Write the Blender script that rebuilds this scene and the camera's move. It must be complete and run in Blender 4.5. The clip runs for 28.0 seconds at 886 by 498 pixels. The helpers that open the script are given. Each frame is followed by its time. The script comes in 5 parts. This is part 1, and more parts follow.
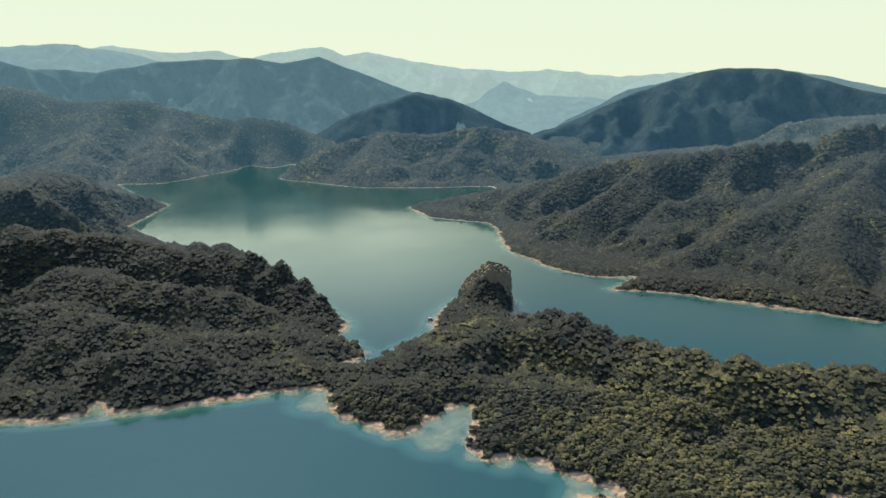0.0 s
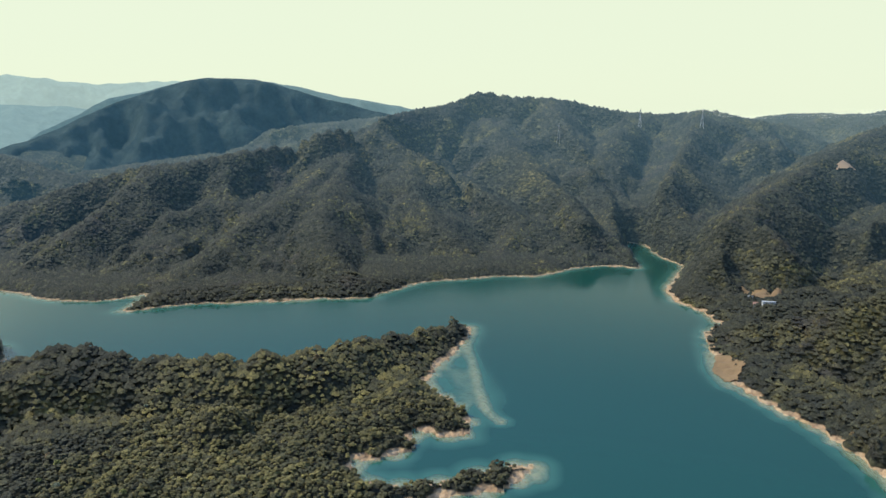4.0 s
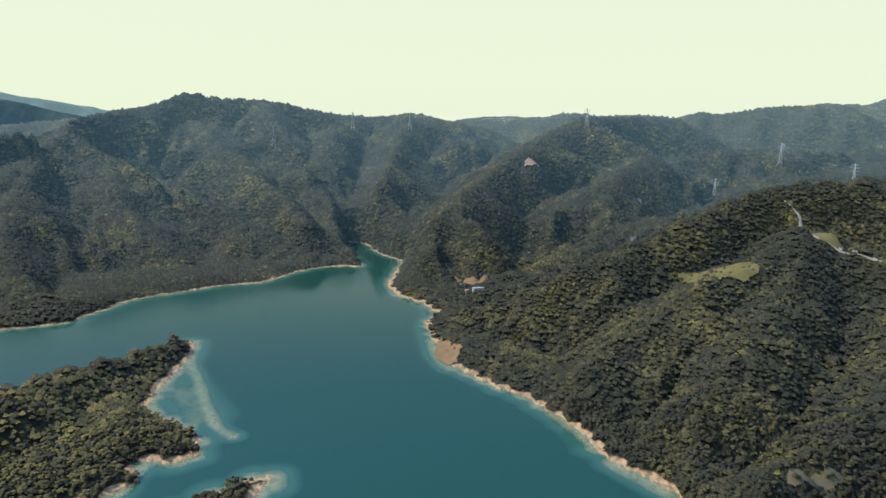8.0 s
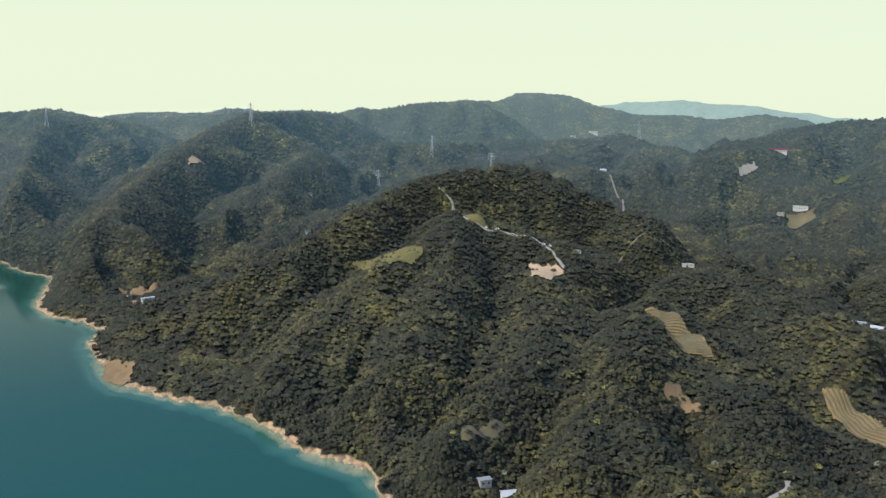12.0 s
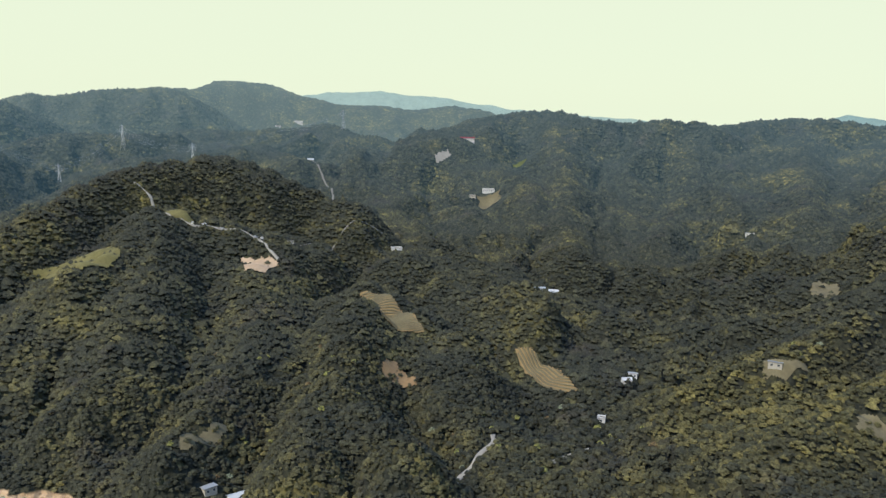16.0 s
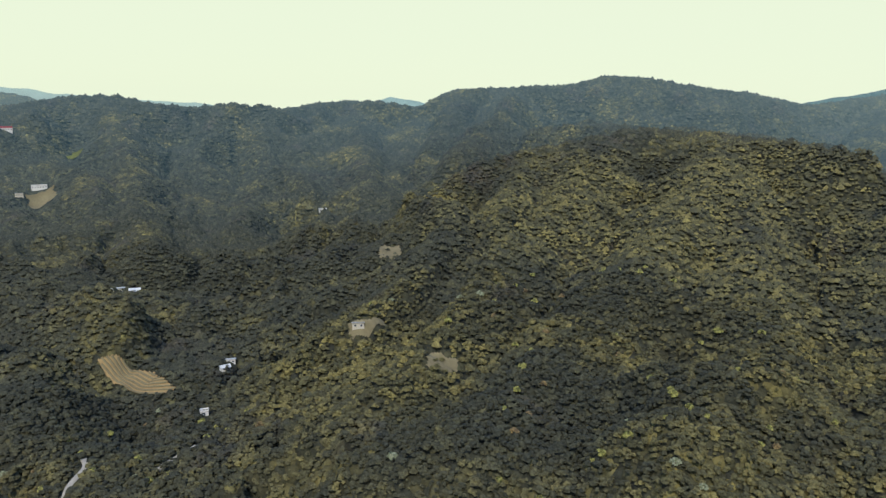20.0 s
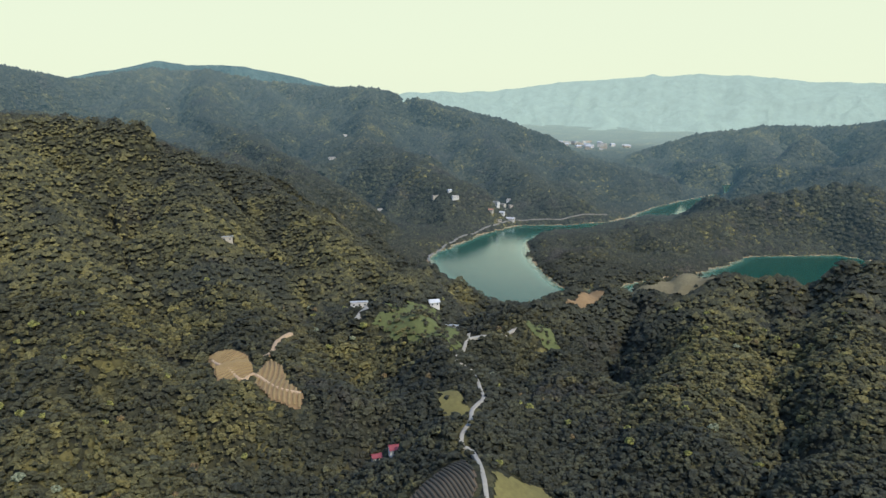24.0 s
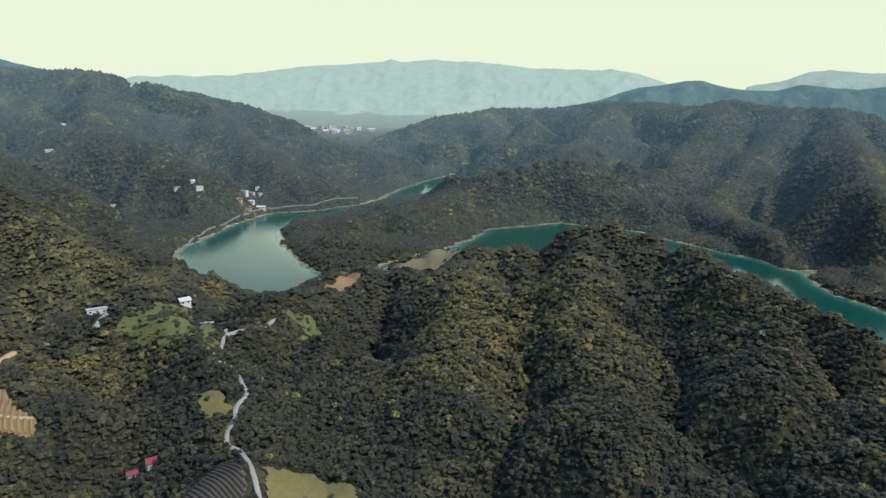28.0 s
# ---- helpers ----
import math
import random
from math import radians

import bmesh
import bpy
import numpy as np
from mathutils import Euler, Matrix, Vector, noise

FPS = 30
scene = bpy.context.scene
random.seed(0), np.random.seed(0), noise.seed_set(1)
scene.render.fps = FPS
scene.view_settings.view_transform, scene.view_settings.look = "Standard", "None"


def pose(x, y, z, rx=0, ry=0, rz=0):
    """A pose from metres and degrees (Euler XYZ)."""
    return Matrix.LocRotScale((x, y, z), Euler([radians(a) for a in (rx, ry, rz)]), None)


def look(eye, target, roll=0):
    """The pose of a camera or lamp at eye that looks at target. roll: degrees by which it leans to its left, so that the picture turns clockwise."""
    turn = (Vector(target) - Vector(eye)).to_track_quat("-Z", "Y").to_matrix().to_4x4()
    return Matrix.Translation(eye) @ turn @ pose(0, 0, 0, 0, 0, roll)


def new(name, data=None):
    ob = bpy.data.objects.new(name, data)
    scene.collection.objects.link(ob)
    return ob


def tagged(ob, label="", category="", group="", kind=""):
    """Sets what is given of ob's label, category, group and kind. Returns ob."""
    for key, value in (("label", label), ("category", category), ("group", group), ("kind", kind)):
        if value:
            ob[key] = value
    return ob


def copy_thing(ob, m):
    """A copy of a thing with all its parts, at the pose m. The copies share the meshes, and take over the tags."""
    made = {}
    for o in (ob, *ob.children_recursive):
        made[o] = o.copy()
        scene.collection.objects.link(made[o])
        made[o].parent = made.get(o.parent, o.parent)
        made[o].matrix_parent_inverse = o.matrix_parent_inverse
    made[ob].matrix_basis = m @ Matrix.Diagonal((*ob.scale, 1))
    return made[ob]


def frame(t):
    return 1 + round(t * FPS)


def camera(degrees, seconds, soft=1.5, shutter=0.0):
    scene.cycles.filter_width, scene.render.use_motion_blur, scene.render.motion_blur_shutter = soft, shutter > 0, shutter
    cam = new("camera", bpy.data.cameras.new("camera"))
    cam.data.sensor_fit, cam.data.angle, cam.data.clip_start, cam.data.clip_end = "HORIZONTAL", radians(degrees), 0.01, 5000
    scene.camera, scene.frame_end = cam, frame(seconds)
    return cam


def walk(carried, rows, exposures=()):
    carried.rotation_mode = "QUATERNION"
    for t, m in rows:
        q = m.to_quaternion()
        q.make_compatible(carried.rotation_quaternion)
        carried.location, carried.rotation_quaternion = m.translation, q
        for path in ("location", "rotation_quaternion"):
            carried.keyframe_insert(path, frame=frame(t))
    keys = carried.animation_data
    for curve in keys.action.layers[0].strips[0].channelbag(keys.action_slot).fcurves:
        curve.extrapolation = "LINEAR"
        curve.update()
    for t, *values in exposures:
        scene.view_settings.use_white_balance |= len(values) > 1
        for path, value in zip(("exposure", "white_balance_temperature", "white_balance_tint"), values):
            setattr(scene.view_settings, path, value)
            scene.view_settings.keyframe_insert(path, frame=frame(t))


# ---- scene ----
EYE = 220.0
cam = camera(63.9, 28.0, soft=1.5)
# seconds, yaw, pitch, roll of a drone that hovers and turns
ROWS = [
    (0.0, 0.00, -12.22, 0.02),
    (0.5, -5.47, -12.33, 0.34),
    (1.0, -11.63, -12.25, -0.11),
    (1.5, -14.72, -12.14, 0.05),
    (2.0, -21.52, -12.00, -0.04),
    (2.5, -26.98, -11.85, -0.09),
    (3.0, -29.29, -11.72, 0.03),
    (3.5, -34.24, -11.61, -0.00),
    (4.0, -38.94, -11.52, -0.02),
    (4.5, -43.11, -11.45, -0.06),
    (6.5, -52.91, -11.33, 0.54),
    (7.0, -53.14, -11.30, 0.66),
    (7.5, -58.67, -11.22, 0.54),
    (8.0, -61.42, -11.24, 0.48),
    (8.5, -62.16, -11.24, 0.58),
    (9.0, -62.92, -11.24, 0.68),
    (9.5, -66.28, -11.20, 0.62),
    (10.0, -70.00, -11.24, 0.56),
    (10.5, -75.11, -11.23, 0.53),
    (11.0, -79.84, -11.25, 0.55),
    (11.5, -82.57, -11.29, 0.68),
    (12.0, -87.60, -11.35, 0.62),
    (12.5, -92.86, -11.36, 0.65),
    (14.5, -106.71, -11.58, 1.16),
    (15.0, -108.18, -11.59, 1.27),
    (15.5, -109.47, -11.67, 1.43),
    (16.0, -110.90, -11.74, 1.45),
    (16.5, -113.80, -11.77, 1.56),
    (17.0, -118.81, -11.80, 1.44),
    (17.5, -121.27, -11.88, 1.46),
    (18.0, -126.99, -11.90, 1.37),
    (18.5, -131.63, -11.97, 1.32),
    (19.0, -135.94, -12.06, 1.29),
    (19.5, -140.12, -12.12, 1.25),
    (20.0, -144.32, -12.21, 1.32),
    (20.5, -150.28, -12.33, 1.19),
    (21.0, -158.12, -12.49, 1.11),
    (21.5, -167.48, -12.59, 0.96),
    (22.0, -174.39, -12.76, 1.02),
    (22.5, -180.44, -12.90, 1.07),
    (24.5, -201.57, -13.23, 0.94),
    (25.0, -204.24, -13.37, 1.07),
    (25.5, -208.16, -13.52, 1.19),
    (26.0, -211.57, -13.65, 1.25),
    (26.5, -212.60, -13.75, 1.23),
    (27.0, -212.98, -13.82, 1.29),
    (27.5, -215.44, -13.87, 1.34),
    (28.0, -217.93, -13.92, 1.33),
]
walk(cam, [(t, pose(0, 0, EYE, 0, 0, yaw) @ pose(0, 0, 0, 90 + pitch) @ pose(0, 0, 0, 0, 0, roll)) for t, yaw, pitch, roll in ROWS], [(0.0, 0.0, 5900, 10), (28.0, 0.0, 5900, 10)])

# ---- light ----
SUN_AZ, SUN_EL, BRIGHT_AZ = 24.0, 49.0, 80.0
world = bpy.data.worlds.new("hazy_sky")
scene.world = world
world.use_nodes = True
wn, wl = world.node_tree.nodes, world.node_tree.links
sky = wn.new("ShaderNodeTexSky")
sky.sky_type, sky.sun_disc = "NISHITA", False
sky.sun_elevation, sky.sun_rotation = radians(SUN_EL), radians(-SUN_AZ)
sky.air_density, sky.dust_density = 1.0, 0.5
dim = wn.new("ShaderNodeVectorMath")
dim.operation = "SCALE"
dim.inputs["Scale"].default_value = 0.46
wl.new(sky.outputs[0], dim.inputs[0])
veil = wn.new("ShaderNodeMix")
veil.data_type = "RGBA"


def span(source, lo, hi, to_lo, to_hi):
    q = wn.new("ShaderNodeMapRange")
    q.interpolation_type = "SMOOTHSTEP"
    for i, v in enumerate((lo, hi, to_lo, to_hi)):
        q.inputs[i + 1].default_value = v
    wl.new(source, q.inputs[0])
    return q.outputs[0]


# a veil of haze, thick at the horizon and thinner overhead, brighter on the sun's side
where = wn.new("ShaderNodeTexCoord").outputs["Generated"]
part = wn.new("ShaderNodeSeparateXYZ")
wl.new(where, part.inputs[0])
side = wn.new("ShaderNodeVectorMath")
side.operation = "DOT_PRODUCT"
side.inputs[1].default_value = (-math.sin(radians(BRIGHT_AZ)), math.cos(radians(BRIGHT_AZ)), 0)
wl.new(where, side.inputs[0])
glow = span(side.outputs["Value"], -0.02, 0.28, 0.60, 1.7)
lift = wn.new("ShaderNodeMix")
wl.new(span(part.outputs[2], 0.143, 0.19, 0.0, 1.0), lift.inputs[0])
lift.inputs[2].default_value = 1.0
fade_up = wn.new("ShaderNodeMath")
fade_up.operation = "MULTIPLY"
wl.new(glow, fade_up.inputs[0])
wl.new(span(part.outputs[2], 0.20, 0.38, 1.0, 0.18), fade_up.inputs[1])
wl.new(fade_up.outputs[0], lift.inputs[3])
haze = wn.new("ShaderNodeVectorMath")
haze.operation = "SCALE"
haze.inputs[0].default_value = (1, 1, 1)
wl.new(lift.outputs[0], haze.inputs["Scale"])
tone = wn.new("ShaderNodeMix")
tone.data_type, tone.blend_type = "RGBA", "MIX"
tone.inputs[6].default_value, tone.inputs[7].default_value = (0.87, 0.90, 0.615, 1), (0.56, 0.82, 1.13, 1)
wl.new(span(part.outputs[2], 0.28, 0.60, 0.0, 1.0), tone.inputs[0])
wl.new(tone.outputs[2], haze.inputs[0])
wl.new(haze.outputs[0], veil.inputs[7])
wl.new(span(part.outputs[2], 0.14, 0.75, 0.99, 0.12), veil.inputs[0])
wl.new(dim.outputs[0], veil.inputs[6])
wl.new(veil.outputs[2], wn["Background"].inputs[0])
wn["Background"].inputs[1].default_value = 1.0
sun = new("sun", bpy.data.lights.new("sun", "SUN"))
sun.data.energy, sun.data.angle, sun.data.color = 4.2, radians(8), (1.0, 0.86, 0.62)
sa, se = radians(SUN_AZ), radians(SUN_EL)
sun_from = Vector((-math.sin(sa) * math.cos(se), math.cos(sa) * math.cos(se), math.sin(se)))
sun.matrix_world = look(sun_from * 900 + Vector((0, 0, 600)), (0, 0, 600))


# ---- materials ----
class Mat:
    """A small builder of node materials."""

    def __init__(self, name, rough=0.9, spec=0.2):
        self.m = bpy.data.materials.new(name)
        self.m.use_nodes = True
        self.n, self.l = self.m.node_tree.nodes, self.m.node_tree.links
        self.b = self.n["Principled BSDF"]
        self.b.inputs["Roughness"].default_value = rough
        self.b.inputs["Specular IOR Level"].default_value = spec
        self.pos = self.n.new("ShaderNodeNewGeometry").outputs["Position"]

    def node(self, kind, **put):
        q = self.n.new(kind)
        for k, v in put.items():
            q.inputs[k].default_value = v
        return q

    def noise(self, size, detail=4.0, rough=0.6, off=0.0):
        q = self.node("ShaderNodeTexNoise", Scale=1.0 / size, Detail=detail, Roughness=rough)
        src = self.pos
        if off:
            a = self.n.new("ShaderNodeVectorMath")
            a.inputs[1].default_value = (off, off * 0.7, off * 0.3)
            self.l.new(src, a.inputs[0])
            src = a.outputs[0]
        self.l.new(src, q.inputs["Vector"])
        return q.outputs["Fac"]

    def cells(self, size, feature="F1", out="Distance"):
        q = self.node("ShaderNodeTexVoronoi", Scale=1.0 / size)
        q.feature = feature
        self.l.new(self.pos, q.inputs["Vector"])
        return q.outputs[out]

    def ramp(self, fac, *stops):
        q = self.n.new("ShaderNodeValToRGB")
        e = q.color_ramp.elements
        while len(e) < len(stops):
            e.new(0.5)
        for el, (p, c) in zip(e, stops):
            el.position = p
            el.color = (*c, 1) if len(c) == 3 else c
        self.l.new(fac, q.inputs[0])
        return q.outputs[0]

    def mix(self, fac, a, b, mode="MIX"):
        q = self.n.new("ShaderNodeMix")
        q.data_type, q.blend_type = "RGBA", mode
        for sock, v in ((q.inputs[0], fac), (q.inputs[6], a), (q.inputs[7], b)):
            if isinstance(v, (int, float)):
                sock.default_value = v
            elif isinstance(v, tuple):
                sock.default_value = (*v, 1)
            else:
                self.l.new(v, sock)
        return q.outputs[2]

    def math(self, op, a, b=0.0, clamp=False):
        q = self.n.new("ShaderNodeMath")
        q.operation, q.use_clamp = op, clamp
        for sock, v in zip(q.inputs, (a, b)):
            if isinstance(v, (int, float)):
                sock.default_value = v
            else:
                self.l.new(v, sock)
        return q.outputs[0]

    def span(self, v, lo, hi):
        q = self.node("ShaderNodeMapRange", **{"From Min": lo, "From Max": hi})
        self.l.new(v, q.inputs[0])
        return q.outputs[0]

    def height(self):
        q = self.n.new("ShaderNodeSeparateXYZ")
        self.l.new(self.pos, q.inputs[0])
        return q.outputs[2]

    def attribute(self, name):
        q = self.n.new("ShaderNodeAttribute")
        q.attribute_name = name
        return q.outputs["Fac"]

    def island(self):
        return self.n.new("ShaderNodeNewGeometry").outputs["Random Per Island"]

    def colour(self, c):
        if isinstance(c, tuple):
            self.b.inputs["Base Color"].default_value = (*c, 1)
        else:
            self.l.new(c, self.b.inputs["Base Color"])
        return self

    def bump(self, h, strength=0.5, dist=1.0):
        q = self.node("ShaderNodeBump", Strength=strength, Distance=dist)
        self.l.new(h, q.inputs["Height"])
        self.l.new(q.outputs[0], self.b.inputs["Normal"])
        return self


def canopy_colour(k, tint, stand=0.0):
    """Mixed evergreen wood: dark crowns, with drifts of olive, yellow-green and brownish trees."""
    dark = k.ramp(tint, (0.0, (0.021, 0.023, 0.017)), (0.5, (0.030, 0.031, 0.021)), (0.75, (0.045, 0.045, 0.027)), (0.93, (0.084, 0.082, 0.042)))
    gold = k.ramp(tint, (0.0, (0.026, 0.027, 0.022)), (0.45, (0.056, 0.053, 0.025)), (0.75, (0.125, 0.107, 0.038)), (0.95, (0.215, 0.183, 0.056)))
    brown = k.ramp(tint, (0.0, (0.022, 0.023, 0.020)), (0.6, (0.040, 0.037, 0.028)), (0.95, (0.075, 0.062, 0.042)))
    drift = k.span(k.math("ADD", k.noise(95.0, 7.0, 0.72), stand), 0.485, 0.66)
    c = k.mix(k.span(k.noise(70.0, 6.0, 0.7, 300.0), 0.56, 0.66), dark, brown)
    return k.mix(drift, c, gold)


def haze_emission(k):
    """Haze painted as emission on the hills beyond the lake: blue at first, paler with distance, weaker to the north.
    """
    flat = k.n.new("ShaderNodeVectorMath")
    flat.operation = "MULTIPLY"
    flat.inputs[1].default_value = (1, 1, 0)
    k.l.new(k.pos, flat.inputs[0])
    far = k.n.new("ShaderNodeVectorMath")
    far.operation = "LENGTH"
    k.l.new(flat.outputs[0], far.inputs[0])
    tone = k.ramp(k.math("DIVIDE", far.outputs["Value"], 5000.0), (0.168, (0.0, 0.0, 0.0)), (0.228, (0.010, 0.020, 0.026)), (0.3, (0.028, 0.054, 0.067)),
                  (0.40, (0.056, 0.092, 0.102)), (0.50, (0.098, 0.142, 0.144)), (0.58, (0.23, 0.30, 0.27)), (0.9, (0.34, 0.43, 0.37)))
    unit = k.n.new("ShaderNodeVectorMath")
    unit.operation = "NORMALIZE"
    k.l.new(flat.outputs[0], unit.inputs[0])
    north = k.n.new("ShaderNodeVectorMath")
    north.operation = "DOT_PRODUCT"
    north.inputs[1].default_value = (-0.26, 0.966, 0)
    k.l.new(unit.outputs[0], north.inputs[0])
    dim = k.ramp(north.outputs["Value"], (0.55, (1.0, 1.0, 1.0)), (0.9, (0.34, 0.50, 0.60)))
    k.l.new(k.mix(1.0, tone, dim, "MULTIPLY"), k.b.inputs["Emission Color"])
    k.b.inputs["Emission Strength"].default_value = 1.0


def forest_material(name, distant=False, spread=0.52):
    k = Mat(name, 0.85, 0.15)
    # crowns beyond the lake glow with painted haze
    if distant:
        haze_emission(k)
    tint = k.math("ADD", k.math("MULTIPLY", k.attribute("tree"), spread), k.math("MULTIPLY", k.noise(14.0, 4.0, 0.7), 1.05 - spread))
    c = canopy_colour(k, tint, k.attribute("stand"))
    leaf = k.noise(1.3, 5.0, 0.75)
    c = k.mix(1.0, c, k.ramp(leaf, (0.36, (0.42, 0.43, 0.46)), (0.64, (1.68, 1.68, 1.6))), "MULTIPLY")
    return k.colour(c).bump(leaf, 0.5, 1.0).m


def ground_material(name, distant=False):
    k = Mat(name, 0.95, 0.1)
    # ground beyond the lake glows with the same painted haze
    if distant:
        haze_emission(k)
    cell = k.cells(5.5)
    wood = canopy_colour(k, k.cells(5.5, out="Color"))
    # shade between crowns painted in: each cell darkens from its middle outwards
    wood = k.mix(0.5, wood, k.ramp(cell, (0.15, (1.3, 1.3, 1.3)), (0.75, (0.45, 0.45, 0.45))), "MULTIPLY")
    sand = k.ramp(k.noise(9.0, 6.0, 0.7), (0.3, (0.22, 0.14, 0.08)), (0.5, (0.36, 0.245, 0.135)), (0.75, (0.48, 0.36, 0.22)))
    z = k.math("ADD", k.height(), k.math("MULTIPLY", k.noise(22.0, 5.0, 0.7), 3.0))
    # the banks of the arms to the south and of the far shore are steeper and barer of sand
    way = k.n.new("ShaderNodeSeparateXYZ")
    k.l.new(k.pos, way.inputs[0])
    z = k.math("ADD", z, k.math("ADD", k.math("MULTIPLY", k.span(way.outputs[1], -100.0, -350.0), 1.1), k.math("MULTIPLY", k.span(way.outputs[1], 540.0, 640.0), 0.7)))
    shore = k.span(z, 3.2, 2.5)
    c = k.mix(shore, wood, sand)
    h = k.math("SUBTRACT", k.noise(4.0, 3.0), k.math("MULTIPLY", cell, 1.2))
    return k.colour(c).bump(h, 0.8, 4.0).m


def water_material():
    k = Mat("lake_water", 0.06, 0.5)
    k.b.inputs["IOR"].default_value = 1.33
    depth = k.math("ADD", k.attribute("depth"), k.math("MULTIPLY", k.math("SUBTRACT", k.noise(30.0, 4.0, 0.6), 0.5), 2.2))
    c = k.ramp(k.span(depth, 0.0, 9.0), (0.0, (0.22, 0.30, 0.19)), (0.3, (0.030, 0.096, 0.068)), (1.0, (0.006, 0.046, 0.032)))
    k.colour(c)
    k.l.new(k.ramp(k.span(depth, -0.4, 3.4), (0.0, (0.40,) * 3), (1.0, (1.0,) * 3)), k.b.inputs["Alpha"])
    rip = k.math("ADD", k.noise(1.6, 3.0), k.math("MULTIPLY", k.noise(60.0, 3.0), 2.0))
    wind = k.span(k.noise(260.0, 4.0, 0.6, 40.0), 0.35, 0.7)
    k.l.new(k.math("ADD", 0.08, k.math("MULTIPLY", wind, 0.08)), k.b.inputs["Roughness"])
    return k.bump(rip, 0.08, 0.3).m


def far_material(name, leaf, haze_tint, amount):
    """Wooded hills some kilometres away, with the haze in front of them painted as emission."""
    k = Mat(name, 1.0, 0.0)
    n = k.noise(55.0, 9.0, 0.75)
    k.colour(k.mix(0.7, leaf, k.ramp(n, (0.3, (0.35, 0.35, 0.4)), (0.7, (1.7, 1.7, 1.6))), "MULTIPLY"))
    # the hills glow in the haze colour, since there is no real haze
    k.b.inputs["Emission Color"].default_value = (*haze_tint, 1)
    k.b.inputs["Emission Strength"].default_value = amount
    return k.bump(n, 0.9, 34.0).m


# the far ground and crowns carry haze as emission
GROUND, FAR_GROUND, WATER = ground_material("forest_floor"), ground_material("hazed_forest", True), water_material()
FOREST, FAR_FOREST = forest_material("tree_crowns"), forest_material("hazed_crowns", True, 0.58)
# rings of hills: where each begins
BANDS = (860, 1120, 1500, 2020, 2600)

# ---- plan of the land: crests, valley floors and shores ----
CREST, FLOOR = [], []


def strand(points, step):
    """Points every few metres along a line."""
    p = np.array(points, float)
    out = []
    for a, b in zip(p[:-1], p[1:]):
        n = max(1, int(np.linalg.norm((b - a)[:2]) / step))
        for i in range(n):
            out.append(a + (b - a) * (i + 0.5) / n)
    return np.array(out)


def ridge(points):
    CREST.append(strand([(x, y, z + 2) for x, y, z in points], 24))


def valley(points):
    FLOOR.append(strand([(x, y, z - 6) for x, y, z in points], 24))


# A crest from isthmus to east tip
ridge([(-63,516,7), (-29,544,16), (8,590,23), (58,597,26), (104,581,41), (139,543,33), (164,520,31), (193,483,36)])
ridge([(141,526,30), (177,510,34), (198,481,38), (230,466,36), (267,470,32), (319,484,28), (360,492,19), (407,507,20), (441,511,16)])
ridge([(-39,488,8), (-58,476,9)])
ridge([(150,446,29), (167,407,15), (172,367,8), (165,337,2)])
ridge([(292,418,19), (306,395,6), (310,367,4)])
ridge([(201,320,0), (245,303,3), (289,288,5)])
# rock promontory
ridge([(31,734,25), (52,738,42), (67,732,34)])
# B: strip and hill
ridge([(-254,499,26), (-218,537,26), (-175,574,19), (-120,588,11), (-79,575,7)])
ridge([(-355,545,47), (-360,600,39), (-299,566,35), (-241,550,31)])
ridge([(-482,760,84), (-445,759,78), (-398,762,71), (-349,775,62), (-278,750,52), (-222,748,55), (-189,736,54), (-149,715,42), (-109,681,21)])
ridge([(-396,695,47), (-302,675,40), (-221,664,32), (-162,640,17)])
ridge([(-346,938,25), (-297,976,17)])
# D
ridge([(-611,974,93), (-625,1083,94), (-631,1193,87), (-608,1261,61), (-588,1325,37), (-567,1389,25)])
ridge([(-690,1102,81), (-764,1291,83), (-773,1401,75)])
# L1 far left hill
ridge([(-1350,2222,255), (-1274,2266,235), (-1172,2265,200), (-1064,2262,204), (-960,2308,204), (-861,2326,182), (-725,2351,146), (-667,2409,151), (-543,2440,137), (-430,2442,90), (-343,2426,53)])
ridge([(-1064,2262,204), (-1005,2013,109), (-956,1814,49)])
ridge([(-861,2326,182), (-812,2045,92), (-724,1843,32)])
ridge([(-668,2409,148), (-667,2201,65)])
# E peninsula hill
ridge([(-424,1944,22), (-340,1920,70), (-256,1983,99), (-167,2043,119), (-38,2000,114), (103,1997,139), (197,1990,124), (291,1878,85), (358,1764,61)])
ridge([(-167,2043,119), (-210,1838,47)])
ridge([(103,1997,139), (9,1850,46)])
# F near hill
ridge([(-49,1399,10), (52,1399,27), (146,1342,51), (220,1281,79), (316,1261,107)])
ridge([(186,1307,61), (273,1251,101), (347,1232,119), (422,1209,124), (504,1198,138), (619,1200,160), (728,1196,183), (849,1237,197), (965,1276,208), (1063,1301,218), (1171,1300,253), (1223,1252,240), (1306,1209,239), (1387,1147,218), (1447,1070,199), (1535,1033,195), (1620,993,204), (1658,927,192)])
ridge([(1306,1209,239), (1139,976,155), (1013,815,108)])
# N behind inlet
ridge([(1596,1031,189), (1577,968,207), (1253,825,104), (981,692,51)])
ridge([(1577,968,207), (1664,917,190), (1802,867,169)])
ridge([(1231,555,118), (1305,507,164), (1371,473,188), (1412,444,202), (1397,389,175), (1367,304,141)])
ridge([(1412,444,202), (1650,410,202), (1867,350,196)])
ridge([(1367,304,141), (1157,318,105), (1041,354,78)])
# far skyline
ridge([(2040,1062,184), (2178,1007,196), (2196,836,193), (2182,728,213), (2253,667,200), (2240,522,205), (2261,424,194), (2174,339,216), (2181,286,208), (2192,186,229), (2199,61,235), (2200,-20,234)])
